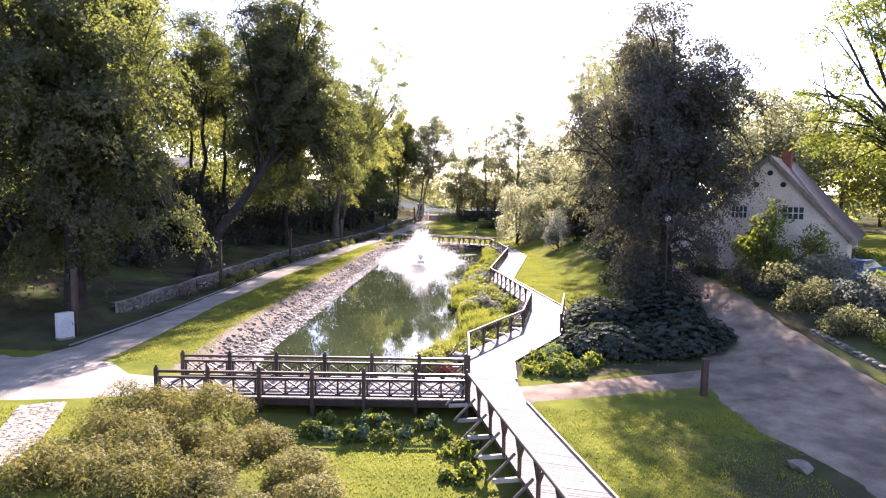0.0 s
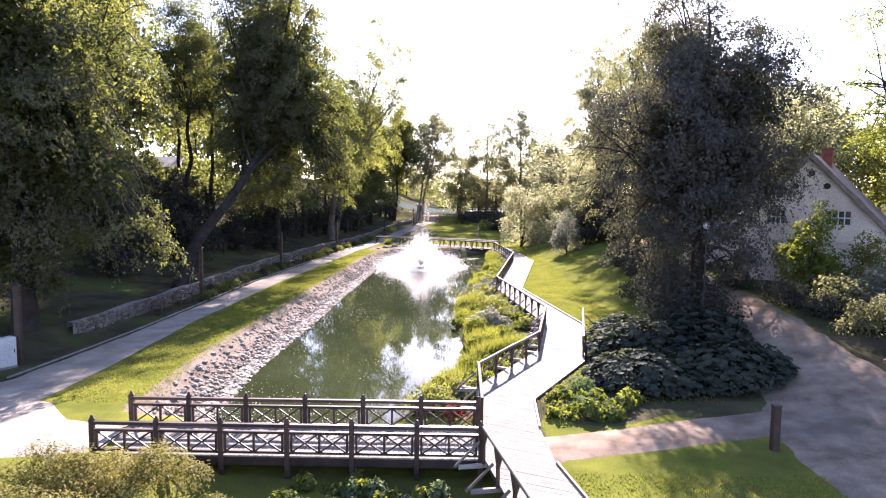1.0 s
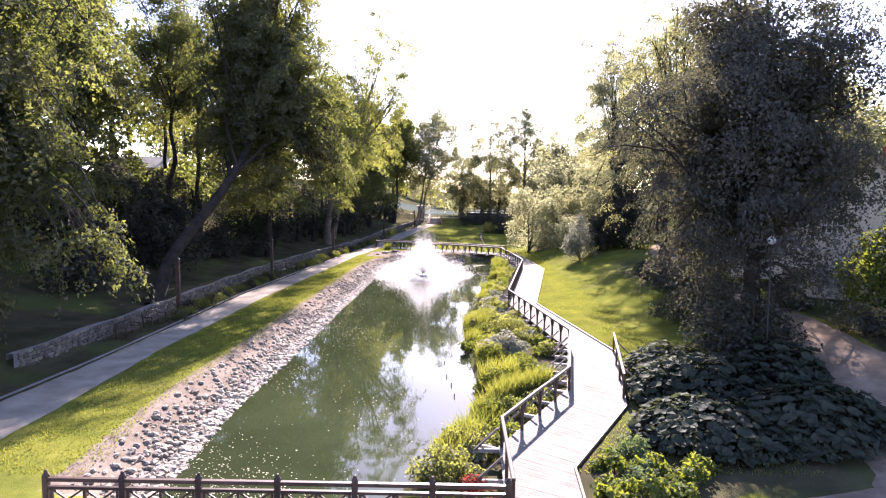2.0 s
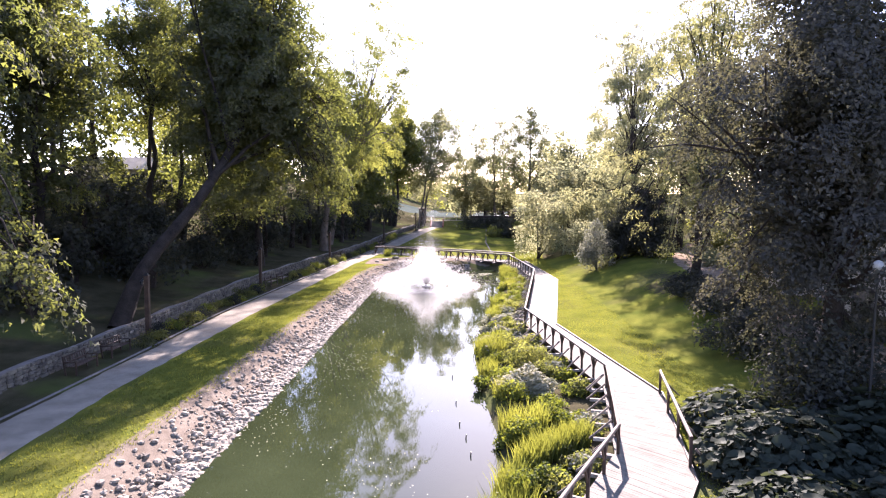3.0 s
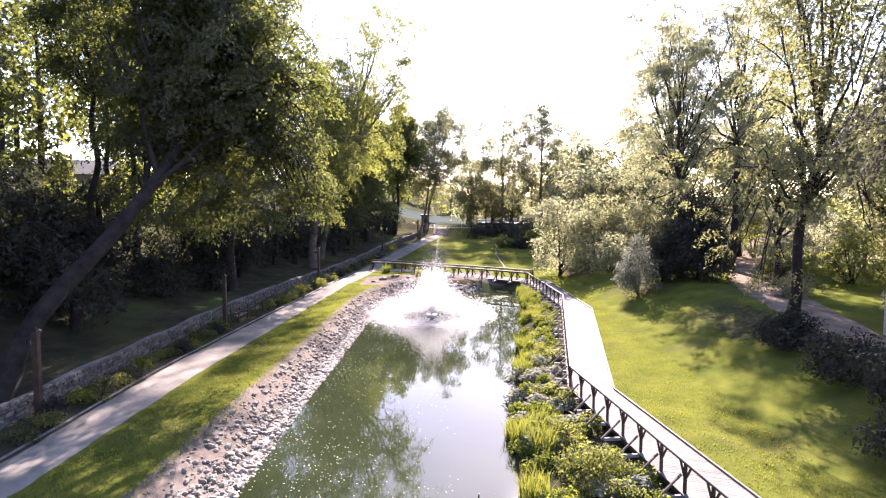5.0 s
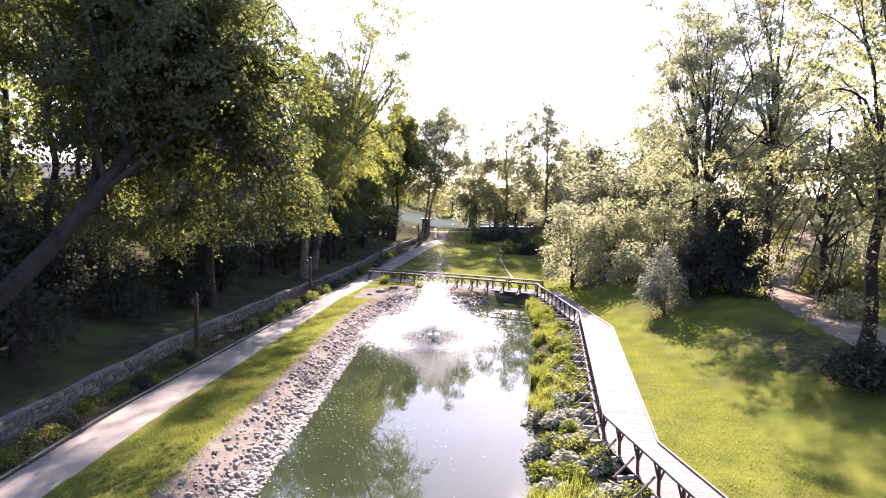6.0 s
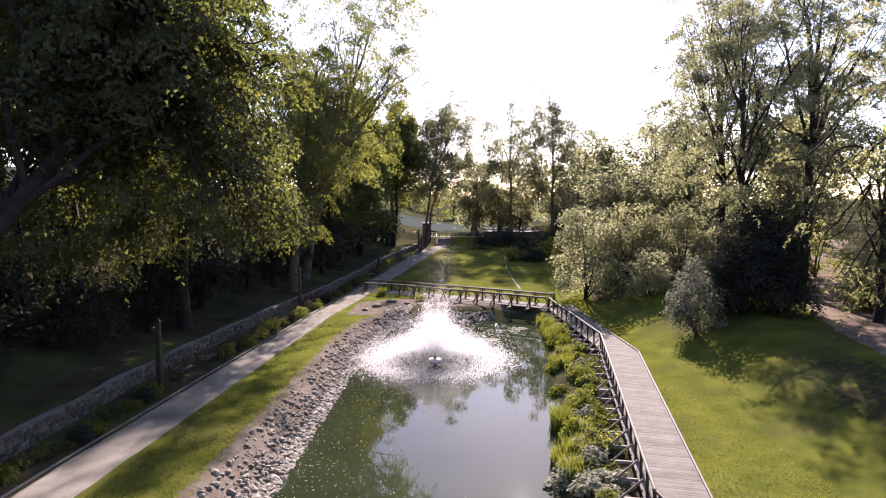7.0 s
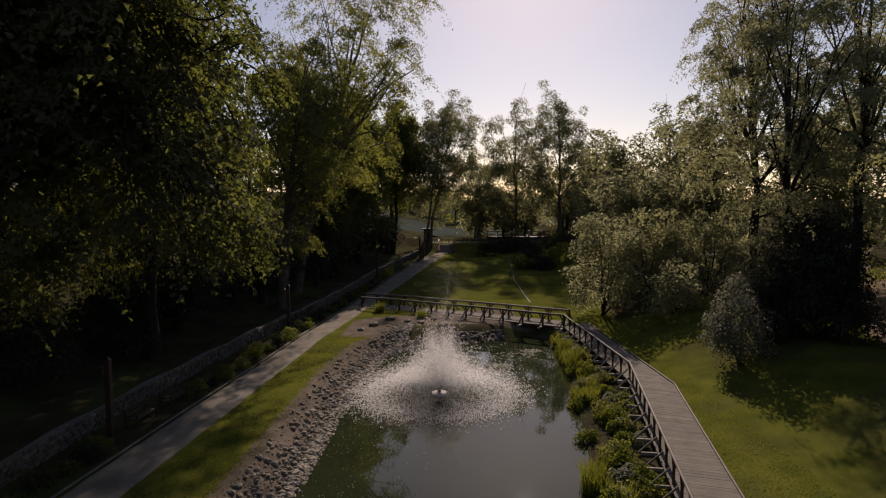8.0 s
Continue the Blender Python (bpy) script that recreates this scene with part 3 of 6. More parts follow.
def log_railing(line, outward, label, joists=True, gap=1.65, z=0.0, stout=1.0):
    """A rustic railing: round handrail, posts with two splayed braces, and rakers up from joists that stick out. outward: +1 if the outside is left of the line's way."""
    rail = empty("railing", Matrix.Translation((*line[0], z)), label, "railing", "rustic railings of the boardwalk")
    off = Vector((*line[0], z))
    for a, b in zip(line, line[1:]):
        a, b = Vector((*a, z)), Vector((*b, z))
        way = (b - a).normalized()
        out = Vector((-way.y, way.x, 0)) * outward
        k = max(1, round((b - a).length / gap))
        turn = math.atan2(way.y, way.x)
        for i in range(k + 1):
            p = a + (b - a) * i / k - off
            if i == k and b.to_2d() != Vector(line[-1]):
                continue
            rz = Matrix.Rotation(turn, 4, "Z") @ Matrix.Diagonal((stout, stout, 1, 1))
            part("post", log_post, rail, at=Matrix.Translation(p + Vector((0, 0, 0.05 if i % k == 0 else 0))) @ rz)
            for s in (-1, 1):
                if (i == 0 and s < 0) or (i == k and s > 0):
                    continue
                part("brace", splay, rail, at=Matrix.Translation(p + way * (0.19 * s) + Vector((0, 0, 0.72))) @ rz @ Matrix.Rotation(radians(33 * s), 4, "Y"))
            if joists:
                part("joist", joist, rail, at=Matrix.Translation(p + out * 0.3 + Vector((0, 0, -0.125))) @ rz)
                part("raker", raker, rail, at=Matrix.Translation(p + out * 0.52 + Vector((0, 0, 0.26))) @ rz @ Matrix.Rotation(radians(46 * outward), 4, "X"))
        end_a, end_b = a - off - way * 0.06, b - off + way * 0.06
        log = tubes_mesh("handrail", [([end_a + (end_b - end_a) * t + Vector((0, 0, 1.02 + 0.012 * math.sin(9 * t + k))) for t in np.linspace(0, 1, 7)], [stout * r for r in (0.062, 0.066, 0.06, 0.066, 0.062, 0.066, 0.06)])], GREY_WOOD, 8)
        part("handrail", log, rail, "greyed round log handrail")
    return rail


def edge(i, side, inset=0.12):
    l, r = Vector(WALKWAY[i][0]), Vector(WALKWAY[i][1])
    w = (r - l).normalized()
    return tuple(l + w * inset) if side == 0 else tuple(r - w * inset)


log_railing([edge(0, 0), (1.14, 22.35)], 1, "greyed log railing along the boardwalk above the garden bed")
log_railing([(1.2, 25.2), edge(3, 0)], 1, "short log railing between footbridge and boardwalk corner", gap=2.4)
log_railing([edge(3, 0), edge(4, 0)], 1, "log railing with splayed braces on the boardwalk bend")
log_railing([edge(4, 0), edge(5, 0)], 1, "log railing with raking struts over the pond bank")
log_railing([edge(5, 0), edge(6, 0)], 1, "log railing with raking struts over the pond bank")
log_railing([edge(6, 0), edge(7, 0)], 1, "long log railing with raking struts beside the reeds")
log_railing([edge(7, 0), (6.15, 98.3)], 1, "log railing running to the farther footbridge")
log_railing([(6.72, 35.2), edge(5, 1)], -1, "log railing beside the dark butterbur leaves", gap=2.6)

# near footbridge with crossed panels
BX = [-10.95, -8.94, -6.95, -4.9, -2.9, -0.9, 1.06]
bridge = empty("footbridge", Matrix(), "pale plank footbridge deck on dark beams", "footbridge")
plank_run(bridge, [((-11.3, 24.95), (-11.3, 22.5)), ((1.02, 24.95), (1.02, 22.5))], 0.05, 0.148, lambda y: True, DECK_MAT, DECK_FAR, 0.003)
for y in (22.6, 23.7, 24.85):
    beam("beam", (-11.2, y, -0.19), (1.0, y, -0.19), 0.14, 0.28, DARK_WOOD, bridge)
for x in BX[1:]:
    for y in (22.6, 24.85):
        beam("pile", (x, y, -1.35), (x, y, -0.33), 0.16, 0.16, DARK_WOOD, bridge, up=(0, 1, 0))

bm = box_bm(bmesh.new(), (0.15, 0.15, 1.5), pose(0, 0, 0.3), 0.012)
capb = bmesh.ops.create_cone(bm, cap_ends=True, segments=8, radius1=0.098, radius2=0.035, depth=0.1, matrix=pose(0, 0, 1.1))
bm2 = bmesh.ops.create_uvsphere(bm, u_segments=8, v_segments=5, radius=0.05, matrix=pose(0, 0, 1.15))
cross_post = bm_mesh("post", bm, DARK_WOOD)


def cross_railing(y, label):
    rail = empty("railing", pose(0, y, 0), label, "railing", "railings of the near footbridge")
    for x in BX:
        part("post", cross_post, rail, at=pose(x, 0, 0))
    for a, b in zip(BX, BX[1:]):
        a, b = a + 0.08, b - 0.08
        c = (a + b) / 2
        beam("top_rail", (a, 0, 0.95), (b, 0, 0.95), 0.13, 0.1, DARK_WOOD, rail)
        beam("middle_rail", (a, 0, 0.73), (b, 0, 0.73), 0.11, 0.08, DARK_WOOD, rail)
        beam("bottom_rail", (a, 0, 0.1), (b, 0, 0.1), 0.09, 0.08, DARK_WOOD, rail)
        for x in (a + 0.06, c, b - 0.06):
            beam("stile", (x, 0, 0.14), (x, 0, 0.69), 0.07, 0.08, DARK_WOOD, rail, up=(0, 1, 0))
        for p, q in ((a + 0.1, c - 0.04), (c + 0.04, b - 0.1)):
            beam("cross_bar", (p, 0.01, 0.14), (q, 0.01, 0.69), 0.045, 0.05, DARK_WOOD, rail)
            beam("cross_bar", (p, -0.035, 0.69), (q, -0.035, 0.14), 0.045, 0.05, DARK_WOOD, rail)
    return rail


cross_railing(22.53, "dark stained timber railing with crossed panels")
cross_railing(24.92, "dark stained timber railing with crossed panels facing the pond")

# far footbridge over the pond's end
far_bridge = empty("footbridge", Matrix(), "pale plank footbridge crossing the end of the pond", "footbridge")
FB = [((-13.1, 111.4), (-12.9, 108.8)), ((-8.6, 109.7), (-8.9, 107.2)), ((7.0, 100.9), (6.1, 98.5))]
plank_run(far_bridge, FB, 0.05, 0.16, lambda y: False, DECK_MAT, DECK_FAR, 0.003)
for s in (0.05, 0.95):
    q = [tuple(l[i] + (r[i] - l[i]) * s for i in (0, 1)) for l, r in FB]
    beam_along("beam", q, 0.14, 0.3, DARK_WOOD, far_bridge, -0.2)
log_railing([FB[0][1], FB[1][1], FB[2][1]], -1, "log railing of the farther footbridge over the water", gap=1.9, stout=1.5)
log_railing([FB[0][0], FB[1][0], FB[2][0]], 1, "log railing of the farther footbridge facing the far lawn", gap=1.9, stout=1.5)


# ---- trees ----
def limb(a, b, sag, rng, n=6):
    """A bent line from a to b."""
    a, b = np.array(a, float), np.array(b, float)
    t = np.linspace(0, 1, n)[:, None]
    p = a + (b - a) * t
    p[:, 2] += np.sin(t[:, 0] * np.pi) * sag
    return p + rng.normal(0, 0.05, p.shape) * np.sin(t * np.pi) * np.linalg.norm(b - a) * 0.25


def clump_points(rng, centres, radii, per, flat, shell=0.6, weight=0.0, mess=0.55):
    """Leaf places and outward directions round the clumps."""
    n = rng.poisson(per * (radii / radii.mean()) ** 2)
    k = np.repeat(np.arange(len(centres)), n)
    d = rng.normal(size=(len(k), 3))
    d /= np.linalg.norm(d, axis=1)[:, None]
    d[:, 2] = np.abs(d[:, 2]) * np.where(rng.random(len(k)) < 0.72, 1, -1)
    r = radii[k] * (shell + (1 - shell) * rng.random(len(k)) ** 0.6) * (1 + 0.22 * np.sin(d[:, 0] * 7 + k) * np.sin(d[:, 1] * 6 + 2 * k))
    p = centres[k] + d * r[:, None] * np.array([1, 1, flat])
    p[:, 2] -= weight * (1 - d[:, 2]) * radii[k] * rng.random(len(k))
    nor = d + rng.normal(0, mess, d.shape) + np.array([0, 0, 0.35])
    return p, nor


def plate_points(rng, centres, radii, per, heart, droop=0.75, mess=0.65):
    """Leaf places on layered sprays: each a thin drooping dome that leans away from the heart of the crown."""
    n = rng.poisson(per * (radii / radii.mean()) ** 2)
    k = np.repeat(np.arange(len(centres)), n)
    out = centres - heart
    out[:, 2] *= 0.25
    out /= np.linalg.norm(out, axis=1)[:, None] + 1e-9
    a, q = rng.uniform(0, 2 * np.pi, len(k)), np.sqrt(rng.random(len(k)))
    q *= 1 + 0.25 * np.sin(a * 3 + k) + 0.15 * np.sin(a * 7 + 2 * k)
    flat = np.stack([np.cos(a), np.sin(a), np.zeros(len(k))], 1)
    lean = (flat * out[k]).sum(1)
    p = flat * (q * radii[k])[:, None]
    p[:, 2] = radii[k] * (0.3 - droop * q ** 2 - 0.38 * lean * q) + rng.normal(0, 0.13, len(k)) * radii[k]
    nor = flat * (0.35 + 0.9 * q)[:, None] + out[k] * 0.45 + np.array([0, 0, 0.75]) + rng.normal(0, mess, p.shape)
    p = centres[k] + p
    # gaps between the sprays, through which the dark inside shows
    x, y, z = p.T
    holes = np.sin(1.9 * x + 1.3 * np.sin(1.1 * z)) + np.sin(2.1 * y + 1.7 * np.sin(0.9 * x)) + np.sin(2.7 * z + 1.5 * np.sin(1.3 * y)) + rng.normal(0, 0.45, len(x))
    keep = holes > -0.55
    return p[keep], nor[keep]


def tree(x, y, tall, wide, leaf, seed, label, leaves=20000, size=0.3, bottom=0.2, clumps=110, clump=1.3, flat=0.7, shell=0.5, trunk_r=0.35, bark=None, lean=(0, 0), ragged=0.25,
         shape=0.9, weight=0.35, forks=14, spare=(), shift=(0, 0), group="park trees", name="tree", category="tree", base=None, core=60, bough=(), plates=False, heart_leaf=0.36):
    """A tree: tapered trunk with limbs, crown of leaf clumps inside an uneven envelope. bottom: where the crown begins, as a share of the height."""
    rng = np.random.default_rng(seed)
    if y > 105:
        leaves, size = leaves * 0.65, size * 1.2
    z0 = ground_z(x, y) - 0.1 if base is None else base
    thing = empty(name, pose(x, y, z0), label, category, group)
    dense = core > 20
    zc, rz = tall * (1 + bottom) / 2, tall * (1 - bottom) / 2
    u = rng.normal(size=(clumps, 3))
    u /= np.linalg.norm(u, axis=1)[:, None]
    r = shell + (1 - shell) * rng.random(clumps) ** 0.5
    r *= 1 + ragged * np.sin(u[:, 0] * 4.1 + seed) * np.sin(u[:, 2] * 5.3 + 2 * seed) + ragged * 0.6 * rng.normal(size=clumps) * 0.5
    narrow = np.where(u[:, 2] > 0, 1 - (1 - shape) * u[:, 2], 1 + 0.05 * u[:, 2])
    c = np.stack([u[:, 0] * r * wide * narrow, u[:, 1] * r * wide * narrow, zc + u[:, 2] * r * rz], 1)
    c[:, 0] += shift[0] + lean[0] * np.clip(c[:, 2] / tall, 0, 1)
    c[:, 1] += shift[1] + lean[1] * np.clip(c[:, 2] / tall, 0, 1)
    if len(spare):
        c = np.concatenate([c, np.array(spare, float) - [x, y, z0]])
    rad = clump * rng.uniform(0.6, 1.3, len(c))
    rad[clumps:] *= 0.8
    centre = np.array([shift[0] + lean[0] / 2, shift[1] + lean[1] / 2, zc])
    if plates:
        p, nor = plate_points(rng, c, rad, 0.7 * leaves / len(c), centre)
    else:
        p, nor = clump_points(rng, c, rad, 0.7 * leaves / len(c), flat, 0.55 if dense else 0.45, weight, 0.45)
        nor = nor * [0.7, 0.7, 0.8] + [0, 0, 0.5]
    # sparse larger leaves deep inside, which keep the heart of the crown dark
    inner = int(core * len(c))
    k = rng.integers(len(c), size=inner)
    pi = centre + (c[k] - centre) * rng.uniform(0.2, 0.74, (inner, 1)) + rng.normal(0, 0.35, (inner, 3))
    sizes = np.concatenate([np.full(len(p), size), np.full(inner, heart_leaf)])
    part("crown", leaves_mesh("crown", np.concatenate([p, pi]), np.concatenate([nor, rng.normal(size=(inner, 3))]), sizes, leaf, rng, 0.36 if dense else 0.26, 0.15, 0.3, True), thing)
    top = np.array([lean[0], lean[1], tall * (0.93 if dense else 0.82)])
    n = 9
    line = np.stack([top * t for t in np.linspace(0, 1, n)]) + np.concatenate([[[0, 0, 0]], rng.normal(0, 0.006 * tall, (n - 1, 3)) * [1, 1, 0]])
    bend = step(0, 0.55, np.linspace(0, 1, n)) * 0.6 + 0.4 * np.minimum(np.linspace(0, 1, n) / 0.55, 1)
    line[:, 0] += shift[0] * bend
    line[:, 1] += shift[1] * bend
    rads = trunk_r * (1 - np.linspace(0, 1, n)) ** 0.8 + 0.03
    rads[0] *= 1.35
    tubes = [(smooth_line(line, 3), np.interp(np.linspace(0, 1, (n - 1) * 3 + 1), np.linspace(0, 1, n), rads))]
    pick = rng.permutation(len(c))[:forks]
    pick = np.concatenate([pick, np.arange(clumps, len(c))]).astype(int)
    for i in pick:
        h = np.clip(c[i, 2] * rng.uniform(0.45, 0.72), bottom * tall * 0.9 + 0.12 * tall, tall * 0.85)
        a = np.array([np.interp(h, line[:, 2], line[:, 0]), np.interp(h, line[:, 2], line[:, 1]), h])
        ra = np.interp(h, line[:, 2], rads) * 0.5
        if i >= clumps:
            a, ra = centre + (c[i] - centre) * 0.72, 0.04
        tubes.append((limb(a, c[i], 0.06 * tall * rng.uniform(-0.5, 1), rng, 7), np.linspace(ra, 0.03, 7)))
        for _ in range(2):
            j = c[i] + rng.normal(0, clump * (0.3 if i >= clumps else 1), 3)
            m = a + (c[i] - a) * rng.uniform(0.5, 0.8)
            tubes.append((limb(m, j, 0.2, rng, 4), np.linspace(ra * 0.4, 0.02, 4)))
    if len(bough):
        b = smooth_line(np.array(bough, float) - [x, y, z0], 4)
        tubes.append((b, np.linspace(trunk_r * 0.6, 0.06, len(b))))
    part("trunk", tubes_mesh("trunk", tubes, bark or BARK, 7), thing)
    return thing


MAPLE = "tall dense green maple on the wooded bank"
tree(-22.3, 36, 25, 4.9, LEAF_MAPLE, 1, "large dense maple with low hanging lobes beside the footpath", 150000, 0.17, 0.1, 170, 1.5, 0.42, 0.6, 0.5, plates=True, heart_leaf=0.33, spare=[(-15.1, 35.8, 5.6), (-15.4, 36.4, 4.8), (-15.6, 35.2, 6.6), (-15.3, 35.6, 6.3), (-15.8, 36.6, 7.2), (-16.5, 35, 5.6), (-16.8, 36.6, 6.6), (-15.6, 35.5, 13.2), (-15.9, 36.5, 15.2), (-16.6, 35.8, 10.8), (-15.8, 36, 17.3), (-17.2, 35, 12.2)], core=170)
tree(-31, 29, 26, 8.5, LEAF_MAPLE, 2, MAPLE, 18000, 0.34, 0.12, 80, 2.1, 0.6, 0.65, trunk_r=0.45)
tree(-33, 45, 28, 8.0, LEAF_MAPLE, 3, MAPLE, 20000, 0.34, 0.18, 75, 2.0, 0.6, 0.65, trunk_r=0.4)
tree(-31.0, 60, 27, 4.8, LEAF_MAPLE, 4, "dark drooping maple on the wooded bank", 60000, 0.22, 0.14, 120, 1.35, 0.42, 0.5, 0.3, plates=True)
tree(-29.4, 80, 29, 4.2, LEAF_LIME, 44, "slim park tree with a bare lower trunk on the bank", 26000, 0.22, 0.42, 80, 1.2, 0.5, 0.3, 0.26, core=10)
tree(-40, 96, 27, 5.5, LEAF_LIME, 45, "slim park tree with a bare lower trunk on the bank", 22000, 0.3, 0.3, 80, 1.5, 0.5, 0.3, 0.3, core=10)
tree(-30.8, 77, 29, 4.6, LEAF_MAPLE, 5, "slim park tree with a bare lower trunk on the bank", 40000, 0.22, 0.42, 90, 1.2, 0.5, 0.3, 0.3, core=15)
tree(-36, 66, 28, 5.5, LEAF_LIME, 6, "slim park tree with a bare lower trunk on the bank", 14000, 0.34, 0.35, 70, 1.5, shell=0.3, trunk_r=0.32)
tree(-42, 54, 27, 7, LEAF_MAPLE, 7, MAPLE, 20000, 0.4, 0.15, 100, 1.8)
tree(-56, 84, 27, 7, LEAF_MAPLE, 8, MAPLE, 18000, 0.4, 0.15, 100, 1.8)
rng_m = random.Random(77)
LOBE = [(rng_m.uniform(-12.8, -10.1), rng_m.uniform(63.5, 71), rng_m.uniform(8.6, 18)) for _ in range(46)]
tree(-21.4, 52.5, 30, 6.3, LEAF_MAPLE, 9, "great leaning maple with drooping sunlit leaf edges above the wall", 190000, 0.18, 0.21, 260, 1.5, 0.42, 0.6, 0.45, shift=(3.6, 14.0), ragged=0.14, forks=12, core=160, plates=True, heart_leaf=0.33, spare=[(-11.0, 66.6, 11.6), (-11.2, 66.2, 10.4), (-11.9, 67.2, 9.4), (-11.4, 67, 13.0), (-12.1, 65.6, 11.4), (-12.0, 68.5, 10.3), (-12.6, 72.3, 11.4), (-13.0, 71.5, 9.6), (-12.8, 72, 15.5), (-12.4, 70, 13.4), (-12.2, 66, 12.8), (-18.9, 68, 9.8), (-16, 66, 9.4), (-22, 66, 9.4), (-12.3, 66.5, 15), (-12.7, 67, 17.2), (-13.4, 65, 19.4), (-12.6, 69, 9), (-11.8, 70.5, 12)] + LOBE)
tree(-22.5, 84, 30, 6.3, LEAF_MAPLE, 39, "tall dense maple behind the leaning one", 60000, 0.24, 0.15, 130, 1.6, 0.45, 0.6, 0.42, plates=True)
tree(-28, 95, 28, 6.5, LEAF_MAPLE, 10, MAPLE, 36000, 0.26, 0.1, 120, 1.5, 0.45)
tree(-19.4, 103, 26, 6.2, LEAF_LIME, 11, "leaning lime tree with a stout bare trunk behind the wall", 60000, 0.22, 0.22, 140, 1.3, 0.45, 0.4, plates=True, trunk_r=0.5, lean=(2.0, 0), bark=BARK_PALE, spare=[(-13.2, 105, 12.4), (-14.2, 104.6, 11.4), (-13.6, 105, 14)], core=20)
tree(-20.5, 112, 36, 8.6, LEAF_LIME, 12, "tall open-crowned tree with a long bent side limb", 190000, 0.17, 0.3, 230, 1.5, 0.5, 0.3, 0.5, BARK_PALE, (8, 0), 0.3, plates=True, spare=[(-7.6, 115, 25.4), (-9.5, 115, 24.6), (-8.6, 116, 26.4), (-11.5, 114.5, 23.0), (-13.5, 114, 21.2)], forks=22, core=6, bough=[(-18.4, 112, 14), (-16.8, 112.8, 18.4), (-13.6, 113.6, 20.4), (-11.2, 114.4, 23.0), (-7.8, 115, 25.2)])
tree(-20, 124, 27, 5.5, LEAF_MAPLE, 13, MAPLE, 30000, 0.4, 0.06, 110, 1.7)
tree(-17.5, 136, 24, 5.0, LEAF_LIME, 14, MAPLE, 26000, 0.38, 0.1, 100, 1.5)
tree(-14.0, 150, 27, 4.8, LEAF_LIME, 15, "slender lime tree near the far steps", 26000, 0.36, 0.28, 90, 1.4, shell=0.3, lean=(1.6, 0), trunk_r=0.3)
tree(-9.4, 158, 27.5, 7.6, LEAF_FEATHER, 16, "slender leaning tree near the far steps", 56000, 0.28, 0.3, 130, 1.3, shell=0.3, trunk_r=0.22, lean=(3.5, 0), bark=BARK_PALE, core=3)
tree(-8.8, 164, 30, 8.2, LEAF_FEATHER, 17, "slender leaning tree near the far steps", 60000, 0.28, 0.22, 140, 1.3, shell=0.3, trunk_r=0.25, lean=(5, 1), bark=BARK_PALE, core=3)
tree(8.4, 172, 27.5, 6.8, LEAF_FEATHER, 18, "round-headed tree standing on the far slope", 60000, 0.3, 0.12, 140, 1.5, bark=BARK_PALE, core=8)
tree(17.0, 171, 27, 6.2, LEAF_FEATHER, 19, "round-headed tree standing on the far slope", 60000, 0.3, 0.12, 140, 1.5, bark=BARK_PALE, core=8)
tree(1.6, 182, 18, 4.4, LEAF_FEATHER, 42, "small round-headed tree beyond the far road", 20000, 0.42, 0.1, 70, 1.5, bark=BARK_PALE, core=8)
tree(-15.5, 163, 22, 4.4, LEAF_LIME, 43, "slender lime tree near the far steps", 20000, 0.4, 0.2, 70, 1.4, shell=0.3, bark=BARK_PALE, core=6)
tree(24.5, 176, 20, 5.5, LEAF_FEATHER, 20, "round-headed tree standing on the far slope", 11000, 0.44, 0.15, 60, 1.7)

tree(14.3, 40.5, 19.4, 5.5, LEAF_FLARE_GREY, 21, "broad dense tree beside the lane, leaves greyed for lens flare", 170000, 0.135, 0.08, 220, 1.25, 0.45, 0.55, 0.4, shape=0.95, plates=True, ragged=0.16, spare=[(18.0, 40.2, 9.6), (18.4, 40.4, 12.0), (9.2, 40, 9), (9.7, 41, 5), (10.4, 42, 4.4), (9.8, 43, 6.5), (10.8, 40.5, 6), (9.5, 42, 8), (11, 43.5, 5.2), (10.2, 44, 7.4), (10.0, 39.6, 6.8)], core=180, heart_leaf=0.24)
tree(16.8, 62.7, 25.5, 4.8, LEAF_ASH, 22, "tall ash with layered drooping boughs beside the lane", 78000, 0.17, 0.2, 190, 1.15, 0.4, 0.4, 0.3, lean=(1.0, -0.5), weight=0.1, forks=24, core=6, plates=True, shift=(0.6, 0), spare=[(14.2, 60.5, 5.4), (15.4, 63.5, 4.6), (13.2, 64, 6.4), (20.5, 62, 9), (21.5, 60, 11.5), (19, 59.5, 8), (13.4, 61, 9.5), (12.2, 62.5, 11.6), (14.6, 64.5, 7.6), (12.2, 63, 7.4), (11.6, 64.6, 9.2), (12.4, 66, 10.6), (13.0, 61.4, 6.4), (11.2, 66.4, 12.0), (13.4, 66.8, 8.6)])
tree(25.5, 91, 31, 7.0, LEAF_FEATHER, 23, "tall old tree with a forked dark trunk and thin foliage", 95000, 0.2, 0.3, 190, 1.2, 0.35, 0.35, 0.42, plates=True, lean=(1, 0), weight=0.1, forks=20, ragged=0.4, core=2)
tree(22.8, 99, 32, 5.4, LEAF_FEATHER, 24, "tall slim tree with thin light foliage", 100000, 0.2, 0.2, 200, 1.2, 0.4, 0.35, 0.34, plates=True, lean=(-1.8, 0), weight=0.1, forks=26, ragged=0.4, core=2)
tree(19.8, 88.5, 25, 5.4, LEAF_FEATHER, 41, "feathery pale green tree behind the dark evergreen", 40000, 0.19, 0.24, 120, 1.05, 0.4, 0.35, 0.27, plates=True, weight=0.1, forks=22, ragged=0.4, core=0, shift=(-1.4, -2.0))
